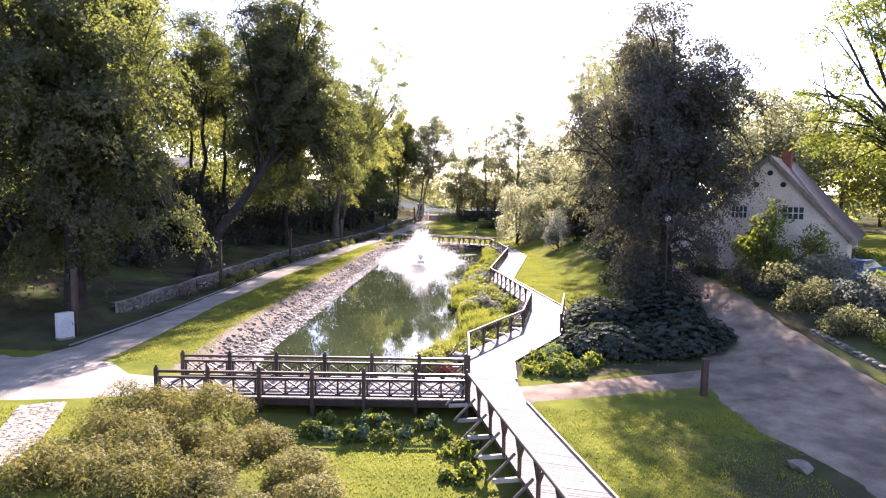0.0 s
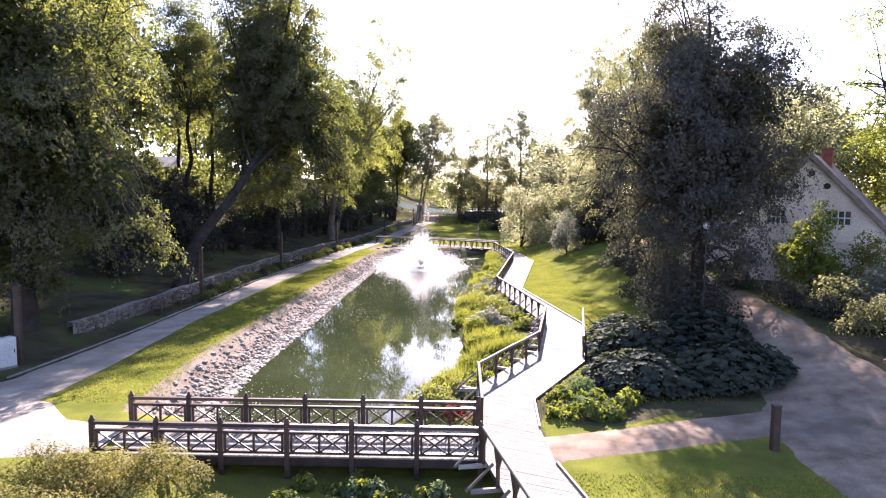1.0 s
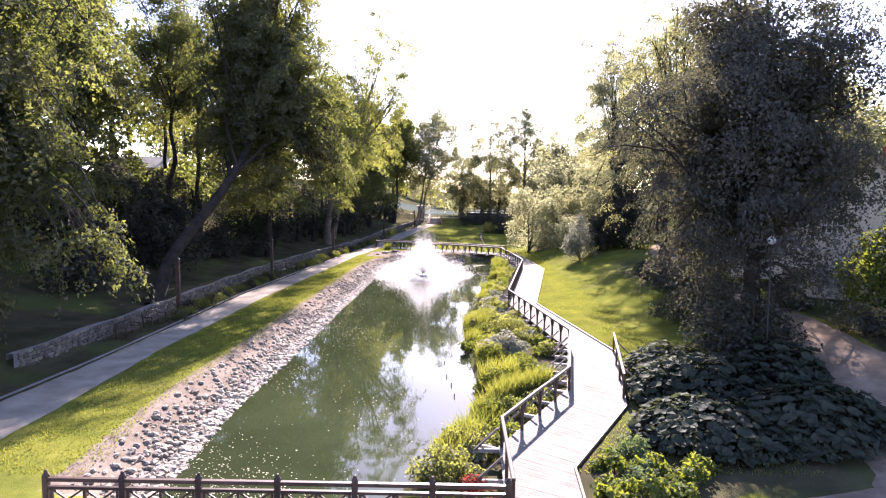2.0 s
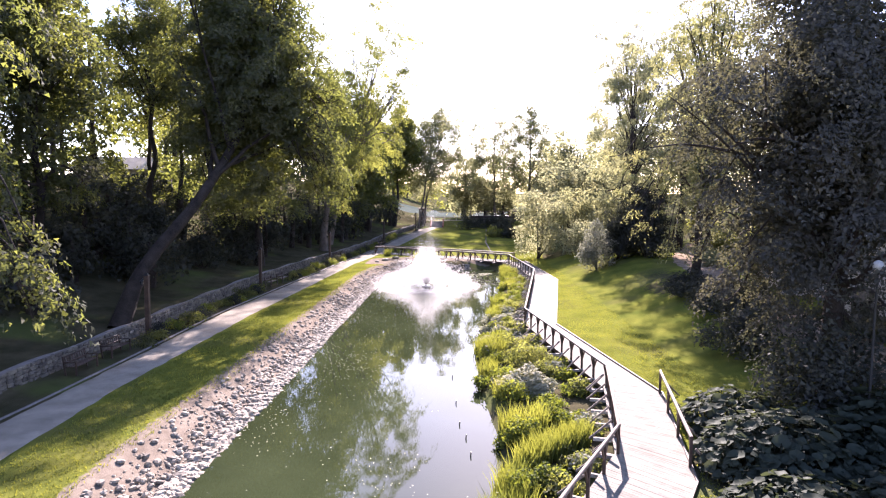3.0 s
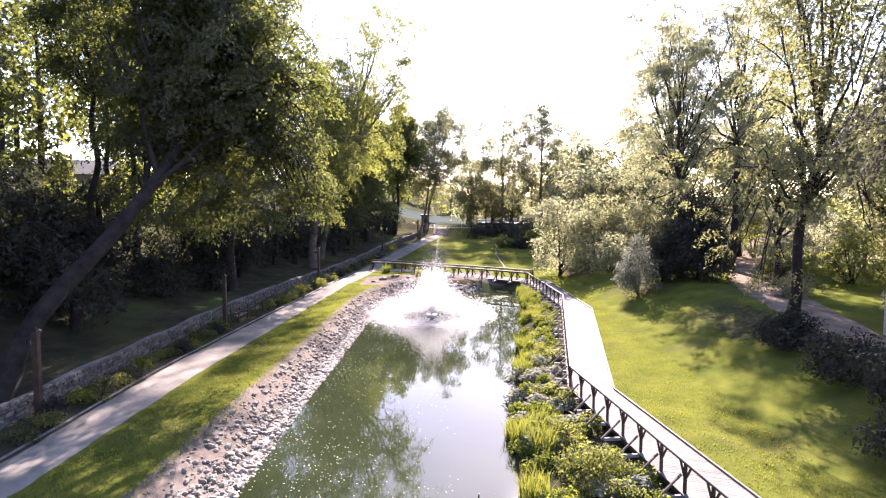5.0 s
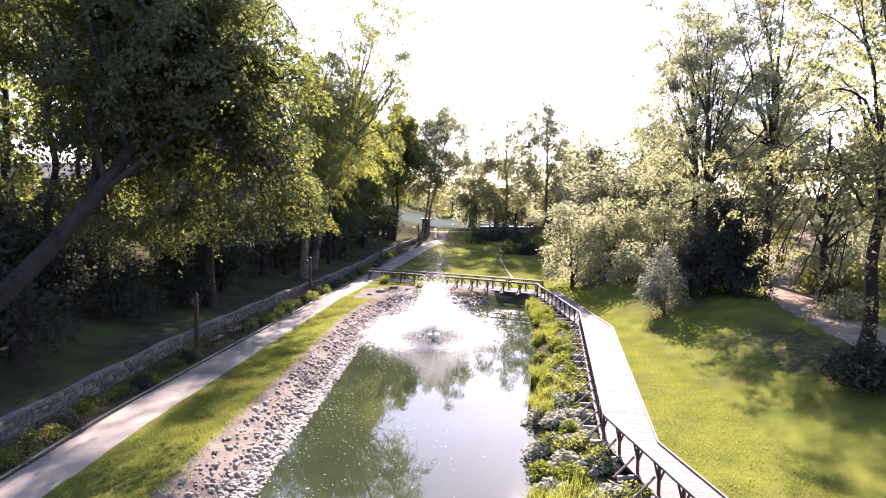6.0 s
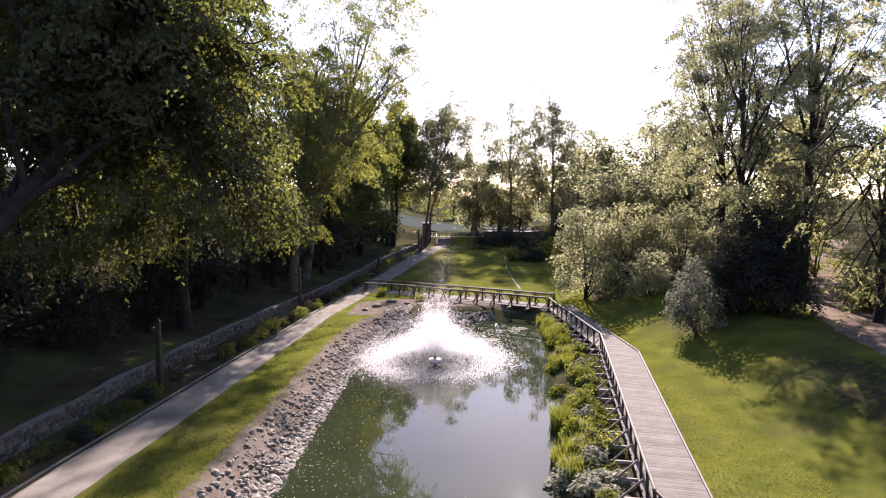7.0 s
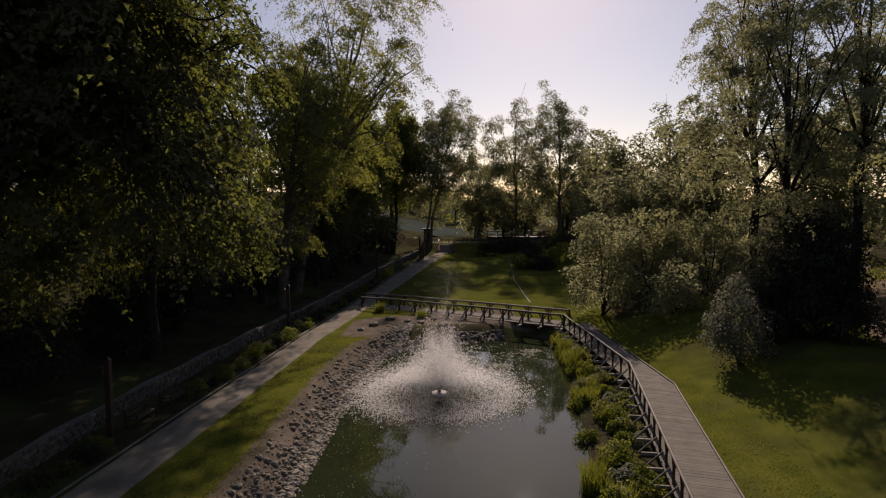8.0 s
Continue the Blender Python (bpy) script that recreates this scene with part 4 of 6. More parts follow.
tree(28.0, 38.5, 22, 6.3, LEAF_BRIGHT, 25, "tree with bright yellow-green leaves on dark spreading boughs", 40000, 0.2, 0.28, 110, 1.2, 0.4, 0.5, 0.4, weight=0.2, forks=30, spare=[(22.2, 38.2, 11.6), (23.4, 37.2, 9.4)], core=4)
tree(24.5, 79.5, 17, 4.6, LEAF_FEATHER, 40, "feathery pale green tree on the lane's bank", 30000, 0.16, 0.12, 120, 1.0, 0.4, 0.35, 0.25, weight=0.1, core=2)
tree(35, 70, 17, 6, LEAF_FEATHER, 26, "green tree behind the old house", 14000, 0.36, 0.1, 80, 1.6)
tree(45, 62, 17, 7, LEAF_LIME, 27, "green tree behind the old house", 14000, 0.4, 0.1, 80, 1.7)
tree(33, 106, 20, 6, LEAF_FEATHER, 28, "green tree beside the lane", 14000, 0.38, 0.08, 80, 1.6)
tree(40, 88, 22, 7, LEAF_FEATHER, 29, "green tree beside the lane", 16000, 0.38, 0.06, 90, 1.7)
tree(27, 122, 19, 6, LEAF_FEATHER, 30, "pale green tree beyond the shrubs", 14000, 0.38, 0.05, 80, 1.6)
tree(19.5, 122, 13, 5, LEAF_WILLOW, 31, "pale green tree beyond the shrubs", 12000, 0.34, 0.05, 70, 1.4)
tree(20, 140, 17, 6, LEAF_FEATHER, 32, "pale green tree beyond the shrubs", 12000, 0.4, 0.05, 70, 1.6)
tree(30, 145, 22, 7, LEAF_FEATHER, 33, "pale green tree beyond the shrubs", 12000, 0.42, 0.05, 70, 1.8)
tree(55, 105, 24, 9, LEAF_LIME, 34, MAPLE.replace("on the wooded bank", "beyond the lane"), 14000, 0.45, 0.05, 80, 2.0)


def shrub(x, y, tall, wide, leaf, seed, label, leaves=3000, size=0.16, clumps=24, clump=None, name="shrub", category="shrub", group="", flat=0.75, deep=None, slim=0.34, up=0.0):
    """A bush: leaf clumps on a mound, with a few stems."""
    rng = np.random.default_rng(1000 + seed)
    z0 = ground_z(x, y) - 0.04
    thing = empty(name, pose(x, y, z0), label, category, group)
    u = rng.normal(size=(clumps, 3))
    u /= np.linalg.norm(u, axis=1)[:, None]
    u[:, 2] = np.abs(u[:, 2])
    r = rng.uniform(0.45, 1.0, clumps)
    k = clump or 0.34 * min(tall, wide)
    deep = deep or wide
    c = np.stack([u[:, 0] * r * (wide - k * 0.6), u[:, 1] * r * (deep - k * 0.6), u[:, 2] * r * (tall - k * 0.8) + 0.1 * tall], 1)
    rad = k * rng.uniform(0.7, 1.3, clumps)
    p, nor = clump_points(rng, c, rad, 0.56 * leaves / clumps, flat, 0.5, 0.3)
    p[:, 2] = np.maximum(p[:, 2], 0.02)
    nor = nor + np.array([0, 0, up])
    part("foliage", leaves_mesh("foliage", p, nor, size, leaf, rng, slim, small=name not in ("perennial", "bank_plant")), thing)
    stems = [(limb((rng.uniform(-0.1, 0.1), rng.uniform(-0.1, 0.1), -0.1), c[i], 0.0, rng, 5), np.linspace(0.02 + 0.012 * tall, 0.008, 5)) for i in range(min(7 if tall > 1.6 else 4, clumps))]
    part("branchwork", tubes_mesh("branchwork", stems, BARK, 5 if tall > 1.6 else 4), thing)
    return thing


def tuft(x, y, tall, wide, leaf, seed, label, count=220, name="reed_clump", category="reeds", group="", width=0.035, lean=0.5, deep=None):
    """A clump of long blades."""
    rng = np.random.default_rng(3000 + seed)
    z0 = ground_z(x, y)
    a, r = rng.uniform(0, 2 * np.pi, count), np.sqrt(rng.random(count))
    p = np.stack([np.cos(a) * r * wide, np.sin(a) * r * (deep or wide), np.full(count, -0.03)], 1)
    ob = new(name, blades_mesh(name, p, tall, lean, width, leaf, rng))
    ob.matrix_basis = pose(x, y, z0)
    return tagged(ob, label, category, group)


# on the upper bank
for i, (x, y, tall, r) in enumerate([(-36.5, 79, 6.0, 3.0), (-33.0, 72, 4.5, 2.6), (-38.5, 86, 6.5, 3.0), (-27.5, 67, 5.0, 2.8), (-25.6, 76, 5.4, 3.0), (-24.4, 84, 5.6, 2.8), (-29.5, 74, 5.0, 2.8), (-30.5, 62, 4.6, 2.6)]):
    shrub(x, y, tall, r, LEAF_MAPLE if i < 3 else LEAF_DARK, 940 + i, "dark green bush high on the wooded bank", 7000, 0.22, 46, 0.9, group="bushes on the upper bank")

# right of the boardwalk
shrub(10.6, 103.8, 10.2, 4.4, LEAF_WILLOW, 1, "rounded grey-green weeping willow bush on the far lawn", 16000, 0.24, 70, 1.0)
shrub(16, 108, 9.5, 4.5, LEAF_FEATHER, 2, "pale green bushy thicket behind the lawn", 12000, 0.26, 60, 1.1)
shrub(15.2, 97.5, 5.0, 2.8, LEAF_WILLOW, 3, "pale green bushy thicket behind the lawn", 7000, 0.2, 40)
shrub(20.5, 104, 8.5, 3.8, LEAF_FEATHER, 4, "pale green bushy thicket behind the lawn", 9000, 0.24, 50, 1.0)
shrub(14.2, 83.0, 5.0, 2.6, LEAF_LILAC, 5, "grey lilac bush at the edge of the lawn", 12000, 0.16, 60, 0.75)
shrub(19.4, 83.4, 8.0, 3.1, LEAF_DARK, 6, "tall dark evergreen bush beside the lane", 40000, 0.19, 110, 1.1)
shrub(19.0, 87.2, 8.0, 2.6, LEAF_DARK, 14, "broad dark evergreen bush at the lane's corner", 16000, 0.19, 60, 1.0)
shrub(16.9, 85.0, 6.2, 2.3, LEAF_DARK, 7, "dark evergreen bush beside the lilac", 18000, 0.18, 50, 0.8)
shrub(22.6, 73.2, 2.0, 1.6, LEAF_WILLOW, 8, "low green bush at the lane's edge", 3500, 0.15, 26)
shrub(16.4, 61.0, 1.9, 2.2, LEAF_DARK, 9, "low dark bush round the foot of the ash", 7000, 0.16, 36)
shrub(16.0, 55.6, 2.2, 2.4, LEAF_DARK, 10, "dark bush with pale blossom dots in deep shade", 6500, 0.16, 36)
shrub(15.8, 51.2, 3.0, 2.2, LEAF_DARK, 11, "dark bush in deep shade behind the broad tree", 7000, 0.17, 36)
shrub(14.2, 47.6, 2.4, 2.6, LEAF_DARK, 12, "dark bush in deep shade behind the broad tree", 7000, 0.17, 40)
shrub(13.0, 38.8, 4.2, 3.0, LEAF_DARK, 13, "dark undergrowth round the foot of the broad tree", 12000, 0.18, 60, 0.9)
def round_leaf(seed):
    """A broad cupped leaf with a wavy rim and a notch at the stalk."""
    rng = np.random.default_rng(seed)
    n = 11
    a = np.linspace(0.25, 2 * np.pi - 0.25, n)
    r = 0.5 * (1 + 0.09 * np.sin(a * 5 + seed) + rng.normal(0, 0.04, n))
    rim = np.stack([np.cos(a) * r, np.sin(a) * r, 0.13 + 0.05 * np.sin(a * 4 + seed)], 1)
    half = rim * [0.55, 0.55, 0.35]
    v = np.concatenate([[[0, 0, 0]], half, rim])
    tris = [(0, 1 + k, 2 + k) for k in range(n - 1)]
    for k in range(n - 1):
        tris += [(1 + k, 1 + n + k, 2 + n + k), (1 + k, 2 + n + k, 2 + k)]
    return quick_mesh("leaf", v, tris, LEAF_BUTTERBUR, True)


ROUND_LEAVES = [round_leaf(i) for i in range(5)]


def butterbur(x, y, rx, ry, tall, count, seed, label):
    """A patch of broad round leaves, tier over tier, each on its stalk."""
    rng = np.random.default_rng(500 + seed)
    thing = empty("butterbur", pose(x, y, ground_z(x, y)), label, "plant", "butterbur patches under the broad tree")
    stalks = []
    for i in range(count):
        a, q = i * 2.4 + rng.normal(0, 0.2), math.sqrt((i + 0.5) / count) * rng.uniform(0.95, 1.05)
        px, py = math.cos(a) * q * rx, math.sin(a) * q * ry
        z = tall * math.sqrt(max(0.05, 1.04 - min(q, 1) ** 2)) * rng.uniform(0.55, 1.08) + 0.12 + ground_z(x + px, y + py) - ground_z(x, y)
        size = rng.uniform(0.28, 0.54)
        m = Matrix.Translation((px, py, z)) @ Matrix.Rotation(a + rng.normal(0, 0.4), 4, "Z") @ Matrix.Rotation(0.12 + 0.32 * q + rng.normal(0, 0.2), 4, "Y") @ Matrix.Diagonal((size, size, size, 1))
        part("leaf", ROUND_LEAVES[i % 5], thing, at=m)
        stalks.append((np.array([(px * 0.8, py * 0.8, ground_z(x + px * 0.8, y + py * 0.8) - ground_z(x, y) - 0.05), (px * 0.95, py * 0.95, z * 0.6), (px, py, z)]), [0.018, 0.014, 0.01]))
    tagged(part("stalks", tubes_mesh("stalks", stalks, LEAF_DARK, 4), thing), kind="stuff")
    # smaller leaves filling in between the broad ones
    m = 6 * count
    a, q = rng.uniform(0, 2 * np.pi, m), np.sqrt(rng.random(m)) * 1.04
    px, py = np.cos(a) * q * rx, np.sin(a) * q * ry
    z = tall * np.sqrt(np.maximum(0.05, 1.04 - np.minimum(q, 1) ** 2)) * rng.uniform(0.45, 1.0, m) + 0.1 + height(x + px, y + py) - ground_z(x, y)
    nor = np.stack([np.cos(a) * 0.5 * q, np.sin(a) * 0.5 * q, np.ones(m)], 1) + rng.normal(0, 0.35, (m, 3))
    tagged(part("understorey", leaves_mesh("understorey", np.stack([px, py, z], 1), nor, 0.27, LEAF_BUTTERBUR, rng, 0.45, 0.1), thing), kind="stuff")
    return thing


BUR = "patch of broad round butterbur leaves darkened for the tree's shade"
butterbur(8.7, 31.0, 2.7, 2.5, 1.1, 290, 1, BUR)
butterbur(12.0, 31.2, 2.7, 2.7, 1.25, 295, 2, BUR)
butterbur(9.8, 35.0, 2.9, 2.5, 1.7, 295, 3, BUR)
butterbur(12.6, 35.2, 2.2, 2.4, 1.8, 210, 4, BUR)
butterbur(9.6, 38.6, 1.9, 2.0, 1.4, 150, 5, "butterbur leaves darkened for shade, crowding the boardwalk railing")

for i, (x, y, r) in enumerate([(4.3, 26.6, 0.75), (5.2, 27.6, 0.8), (4.6, 28.3, 0.8), (5.7, 28.0, 0.75), (6.0, 26.4, 0.6), (5.5, 29.4, 0.8), (6.6, 27.3, 0.7), (5.2, 26.3, 0.55), (7.2, 28.3, 0.6)]):
    shrub(x, y, 0.75, r, LEAF_HOSTA if i % 4 == 1 else LEAF_BRIGHT, 20 + i, "leafy green perennial in the bed beside the boardwalk", 750, 0.17, 14, 0.24, "perennial", "plant", "perennials beside the boardwalk")

# along the lane and the house
shrub(21.6, 42.2, 5.6, 2.2, LEAF_BRIGHT, 40, "tall light green shrub in front of the house gable", 9000, 0.2, 56, 0.75)
shrub(23.8, 41.0, 4.0, 1.9, LEAF_LIME, 41, "green shrub in front of the house gable", 6000, 0.18, 40, 0.65)
shrub(18.6, 38.6, 1.7, 1.3, LEAF_DARK, 42, "dark clipped bush at the lane's edge", 3600, 0.13, 30, 0.45)
shrub(18.3, 44.6, 2.2, 1.4, LEAF_DARK, 43, "dark clipped bush beside the house door", 4000, 0.13, 30, 0.5)
shrub(20.3, 36.6, 2.3, 1.8, LEAF_ASH, 44, "dark bush with pale leaf tips beside the lane", 5200, 0.16, 36, 0.55)
shrub(22.3, 36.2, 3.6, 2.1, LEAF_LILAC, 45, "pale spiky bush beside the lane", 5600, 0.17, 40, 0.6)
shrub(20.1, 33.4, 2.0, 1.8, LEAF_ASH, 46, "dark rounded bush above the lane's kerb", 6000, 0.14, 40, 0.55)
shrub(22.4, 32.6, 2.6, 2.2, LEAF_LILAC, 50, "pale flowering bush behind the lane's kerb", 6000, 0.15, 40, 0.55)
shrub(24.6, 34.0, 2.2, 1.8, LEAF_BRIGHT, 47, "sunlit green bush beside the house garden", 4600, 0.17, 34, 0.55)
shrub(20.0, 29.9, 1.6, 1.6, LEAF_ASH, 48, "dark rounded bush above the lane's kerb", 5000, 0.13, 36, 0.45)
shrub(21.6, 27.6, 1.5, 1.8, LEAF_BRIGHT, 51, "sunlit weeds above the lane's kerb", 4000, 0.13, 30, 0.4)
shrub(19.2, 36.2, 1.5, 1.1, LEAF_DARK, 52, "dark clipped bush at the lane's edge", 3200, 0.12, 26, 0.4)
shrub(31.5, 48, 2.6, 1.8, LEAF_BRIGHT, 49, "sunlit bush in the garden beyond the house", 3500, 0.18, 30, 0.6)

for i, (x, y, tall, r) in enumerate([(27.5, 84, 3.5, 2.4), (30.5, 88.5, 4.5, 2.8), (34, 94, 4, 3), (31, 80, 6, 3.2), (37, 88, 6, 3.4), (40, 100, 6, 3.5), (34, 104, 7, 3.5), (28, 101, 5, 2.6), (36, 76, 6, 3.5)]):
    shrub(x, y, tall, r, (LEAF_LIME, LEAF_FEATHER, LEAF_WILLOW)[i % 3], 900 + i, "light green roadside bush beyond the lane", 4500, 0.24, 36, 0.85, group="roadside bushes")

# foreground shrubs and the bed below the footbridge
k = 0
for x, y, tall, r in [(-10.3, 19.4, 1.5, 1.7), (-8.2, 20.0, 1.5, 1.8), (-9.4, 17.4, 1.35, 1.9), (-7.2, 17.9, 1.3, 1.7), (-10.6, 15.4, 1.1, 1.6), (-8.4, 15.2, 1.2, 1.8), (-6.4, 15.4, 1.2, 1.5), (-5.9, 19.3, 1.0, 1.1),
                      (-4.2, 16.6, 1.25, 1.35), (-3.3, 14.9, 1.15, 1.4), (-5.0, 13.8, 1.2, 1.6), (-7.3, 12.6, 1.2, 1.8)]:
    k += 1
    shrub(x, y, tall, r, LEAF_GOLD, 60 + k, "mounded olive-gold spirea on the bank below the footbridge", 18000, 0.078, 46, 0.42, "shrub", "shrub", "spirea mounds by the footbridge", slim=0.28, up=0.55)
for i in range(30):
    rng_i = random.Random(200 + i)
    x, y = rng_i.uniform(-4.6, 0.4), rng_i.uniform(20.0, 22.2)
    if i > 19:
        x, y = rng_i.uniform(-0.2, 1.3) + (23 - (y := rng_i.uniform(13.5, 20.5))) * 0.1, y
    shrub(x, y, rng_i.uniform(0.4, 0.7), rng_i.uniform(0.35, 0.6), (LEAF_BRIGHT, LEAF_HOSTA, LEAF_BRIGHT)[i % 3], 80 + i, "leafy perennial in the bed beneath the footbridge", 420, 0.17, 10, 0.2, "perennial", "plant", "perennials below the footbridge")

# planted pond bank between water and boardwalk
rng_b = random.Random(7)
n_bank = 0
for i in range(175):
    y = rng_b.uniform(30.5, 97)
    left = float(np.interp(y, [27, 34, 40, 47, 56, 63, 73.5, 84, 90, 97], [-2.6, 0.5, 0.8, 0.25, 0.6, 1.5, 3.1, 4.3, 4.8, 5.0]))
    right = float(line_x([l for l, _ in WALKWAY], y)) - 0.55
    if right - left < 0.6:
        continue
    x = rng_b.uniform(left + 0.15, right)
    near_water = (x - left) < 0.45 * (right - left)
    pick = rng_b.random()
    if near_water and pick < 0.45:
        tuft(x, y, rng_b.uniform(0.8, 1.2), 0.55, LEAF_REED, i, "sunlit yellow-green reeds at the water's edge", 230, deep=0.7, group="reeds on the pond bank")
    elif pick < 0.75:
        shrub(x, y, rng_b.uniform(0.6, 1.2), rng_b.uniform(0.7, 1.15), LEAF_LIME if pick < 0.45 else LEAF_BRIGHT, 300 + i, "leafy green bank plant beside the boardwalk", 1500, 0.12, 18, 0.3, "bank_plant", "plant", "plants on the pond bank")
    else:
        shrub(x, y, rng_b.uniform(0.6, 0.9), rng_b.uniform(0.6, 0.9), LEAF_SILVER, 300 + i, "silvery broad-leaved bank plant beside the boardwalk", 700, 0.2, 14, 0.3, "bank_plant", "plant", "plants on the pond bank", up=1.6)
shrub(2.6, 44.6, 1.5, 1.5, LEAF_SILVER, 500, "large silvery-leaved shrub over the dark water's edge", 3600, 0.2, 26, 0.42, up=1.6)
shrub(2.9, 49.0, 1.5, 1.6, LEAF_LIME, 501, "dense rounded green shrub at the water's edge", 6500, 0.11, 40, 0.45)
shrub(2.2, 52.6, 1.2, 1.5, LEAF_LIME, 502, "dense rounded green shrub at the water's edge", 5500, 0.11, 40, 0.4)
shrub(-0.6, 28.6, 1.1, 1.2, LEAF_LIME, 503, "rounded green shrub at the pond corner", 4200, 0.11, 30, 0.36)
shrub(0.4, 27.6, 0.8, 0.6, LEAF_RED, 504, "small dark red shrub at the pond corner", 1100, 0.1, 16, 0.22)
for i in range(7):
    tuft(1.6 + 0.35 * i, 36.3 + 0.35 * i, 0.95, 0.5, LEAF_REED, 600 + i, "tall yellow-green iris clump beside the boardwalk", 260, group="iris clumps by the boardwalk")


# ---- pond edge, fountain ----
def pebble_mesh(seed, mat):
    rng = np.random.default_rng(seed)
    bm = bmesh.new()
    bmesh.ops.create_icosphere(bm, subdivisions=1, radius=0.5)
    for v in bm.verts:
        v.co *= rng.uniform(0.78, 1.15)
        v.co.z *= 0.62
    return bm_mesh("stone", bm, mat, False)


def stone_bank():
    bank = empty("stone_bank", Matrix(), "sloping bank of loose pale rounded stones above the waterline", "stone bank")
    meshes = [pebble_mesh(i, STONE) for i in range(8)]
    raw = [(np.array([v.co for v in me.vertices]), np.array([p.vertices for p in me.polygons])) for me in meshes]
    rng = np.random.default_rng(5)
    n = 11500
    y = rng.uniform(26.6, 100, n)
    edge_x = line_x([(-9.7, 27.2), (-10.1, 36), (-9.9, 45), (-9.8, 60), (-9.6, 75), (-9.4, 86), (-8.6, 92), (-7.6, 94), (-7.0, 101)], y)
    out = rng.random(n) ** 1.05 * 2.3 - 0.25
    keep = rng.random(n) < np.where(out > 1.25, 0.24, np.where(out > 0.8, 0.62, 0.97))
    x = edge_x - out
    size = np.where(out < 0.35, rng.uniform(0.24, 0.46, n), 0.08 + 0.28 * rng.random(n) ** 2.6)
    # the far end of the pond, below the footbridge
    m = 500
    a = rng.uniform(0, 1, m)
    xe = -8.6 + a * 9.5
    ye = np.interp(xe, [-8.6, -6.2, -1, 3], [92, 95.5, 97, 99.5]) + rng.uniform(-0.1, 1.4, m)
    x, y, size, keep = np.concatenate([x, xe]), np.concatenate([y, ye]), np.concatenate([size, rng.uniform(0.15, 0.4, m)]), np.concatenate([keep, np.full(m, True)])
    z = height(x, y)
    near = [i for i in range(n) if keep[i] and 33 < y[i] < 44 and size[i] > 0.2][:300]
    pick = set(near)
    vs, fs, count = [], [], 0
    for i in range(len(x)):
        if not keep[i]:
            continue
        turn = Euler(rng.uniform(-0.4, 0.4, 2).tolist() + [rng.uniform(0, 6.28)]).to_matrix().to_4x4()
        s = size[i]
        at = Matrix.Translation((x[i], y[i], z[i] + 0.1 * s)) @ turn @ Matrix.Diagonal((s * 1.15, s * 0.85, s, 1))
        k = i % 8
        if i in pick:
            part("stone", meshes[k], bank, at=at)
        else:
            v, f = raw[k]
            mm = np.array(at)
            vs.append(v @ mm[:3, :3].T + mm[:3, 3])
            fs.append(f + count)
            count += len(v)
    tagged(part("stones", quick_mesh("stones", np.concatenate(vs), np.concatenate(fs), STONE_FAR), bank), kind="stuff")


stone_bank()
for i, (x, y, s) in enumerate([(-9.2, 102.2, 0.9), (-7.6, 101.0, 0.7), (-6.3, 100.6, 0.6), (-4.2, 99.6, 0.8), (10.75, 16.9, 0.75), (-10.4, 99.4, 1.0), (-5.2, 102.0, 0.7), (-8.4, 98.2, 0.5), (-2.8, 101.2, 0.6), (-11.2, 97.2, 0.6)]):
    ob = new("boulder", pebble_mesh(60 + i, WALL_STONE if i == 4 else STONE))
    ob.matrix_basis = Matrix.Translation((x, y, ground_z(x, y) + 0.12 * s)) @ Matrix.Rotation(i * 1.3, 4, "Z") @ Matrix.Diagonal((s * 1.2, s, s, 1))
    tagged(ob, "weathered grey boulder lying in the grass" if i == 4 else "brown boulder on the gravel at the pond's end", "boulder", "boulders at the pond's end" if i != 4 else "")


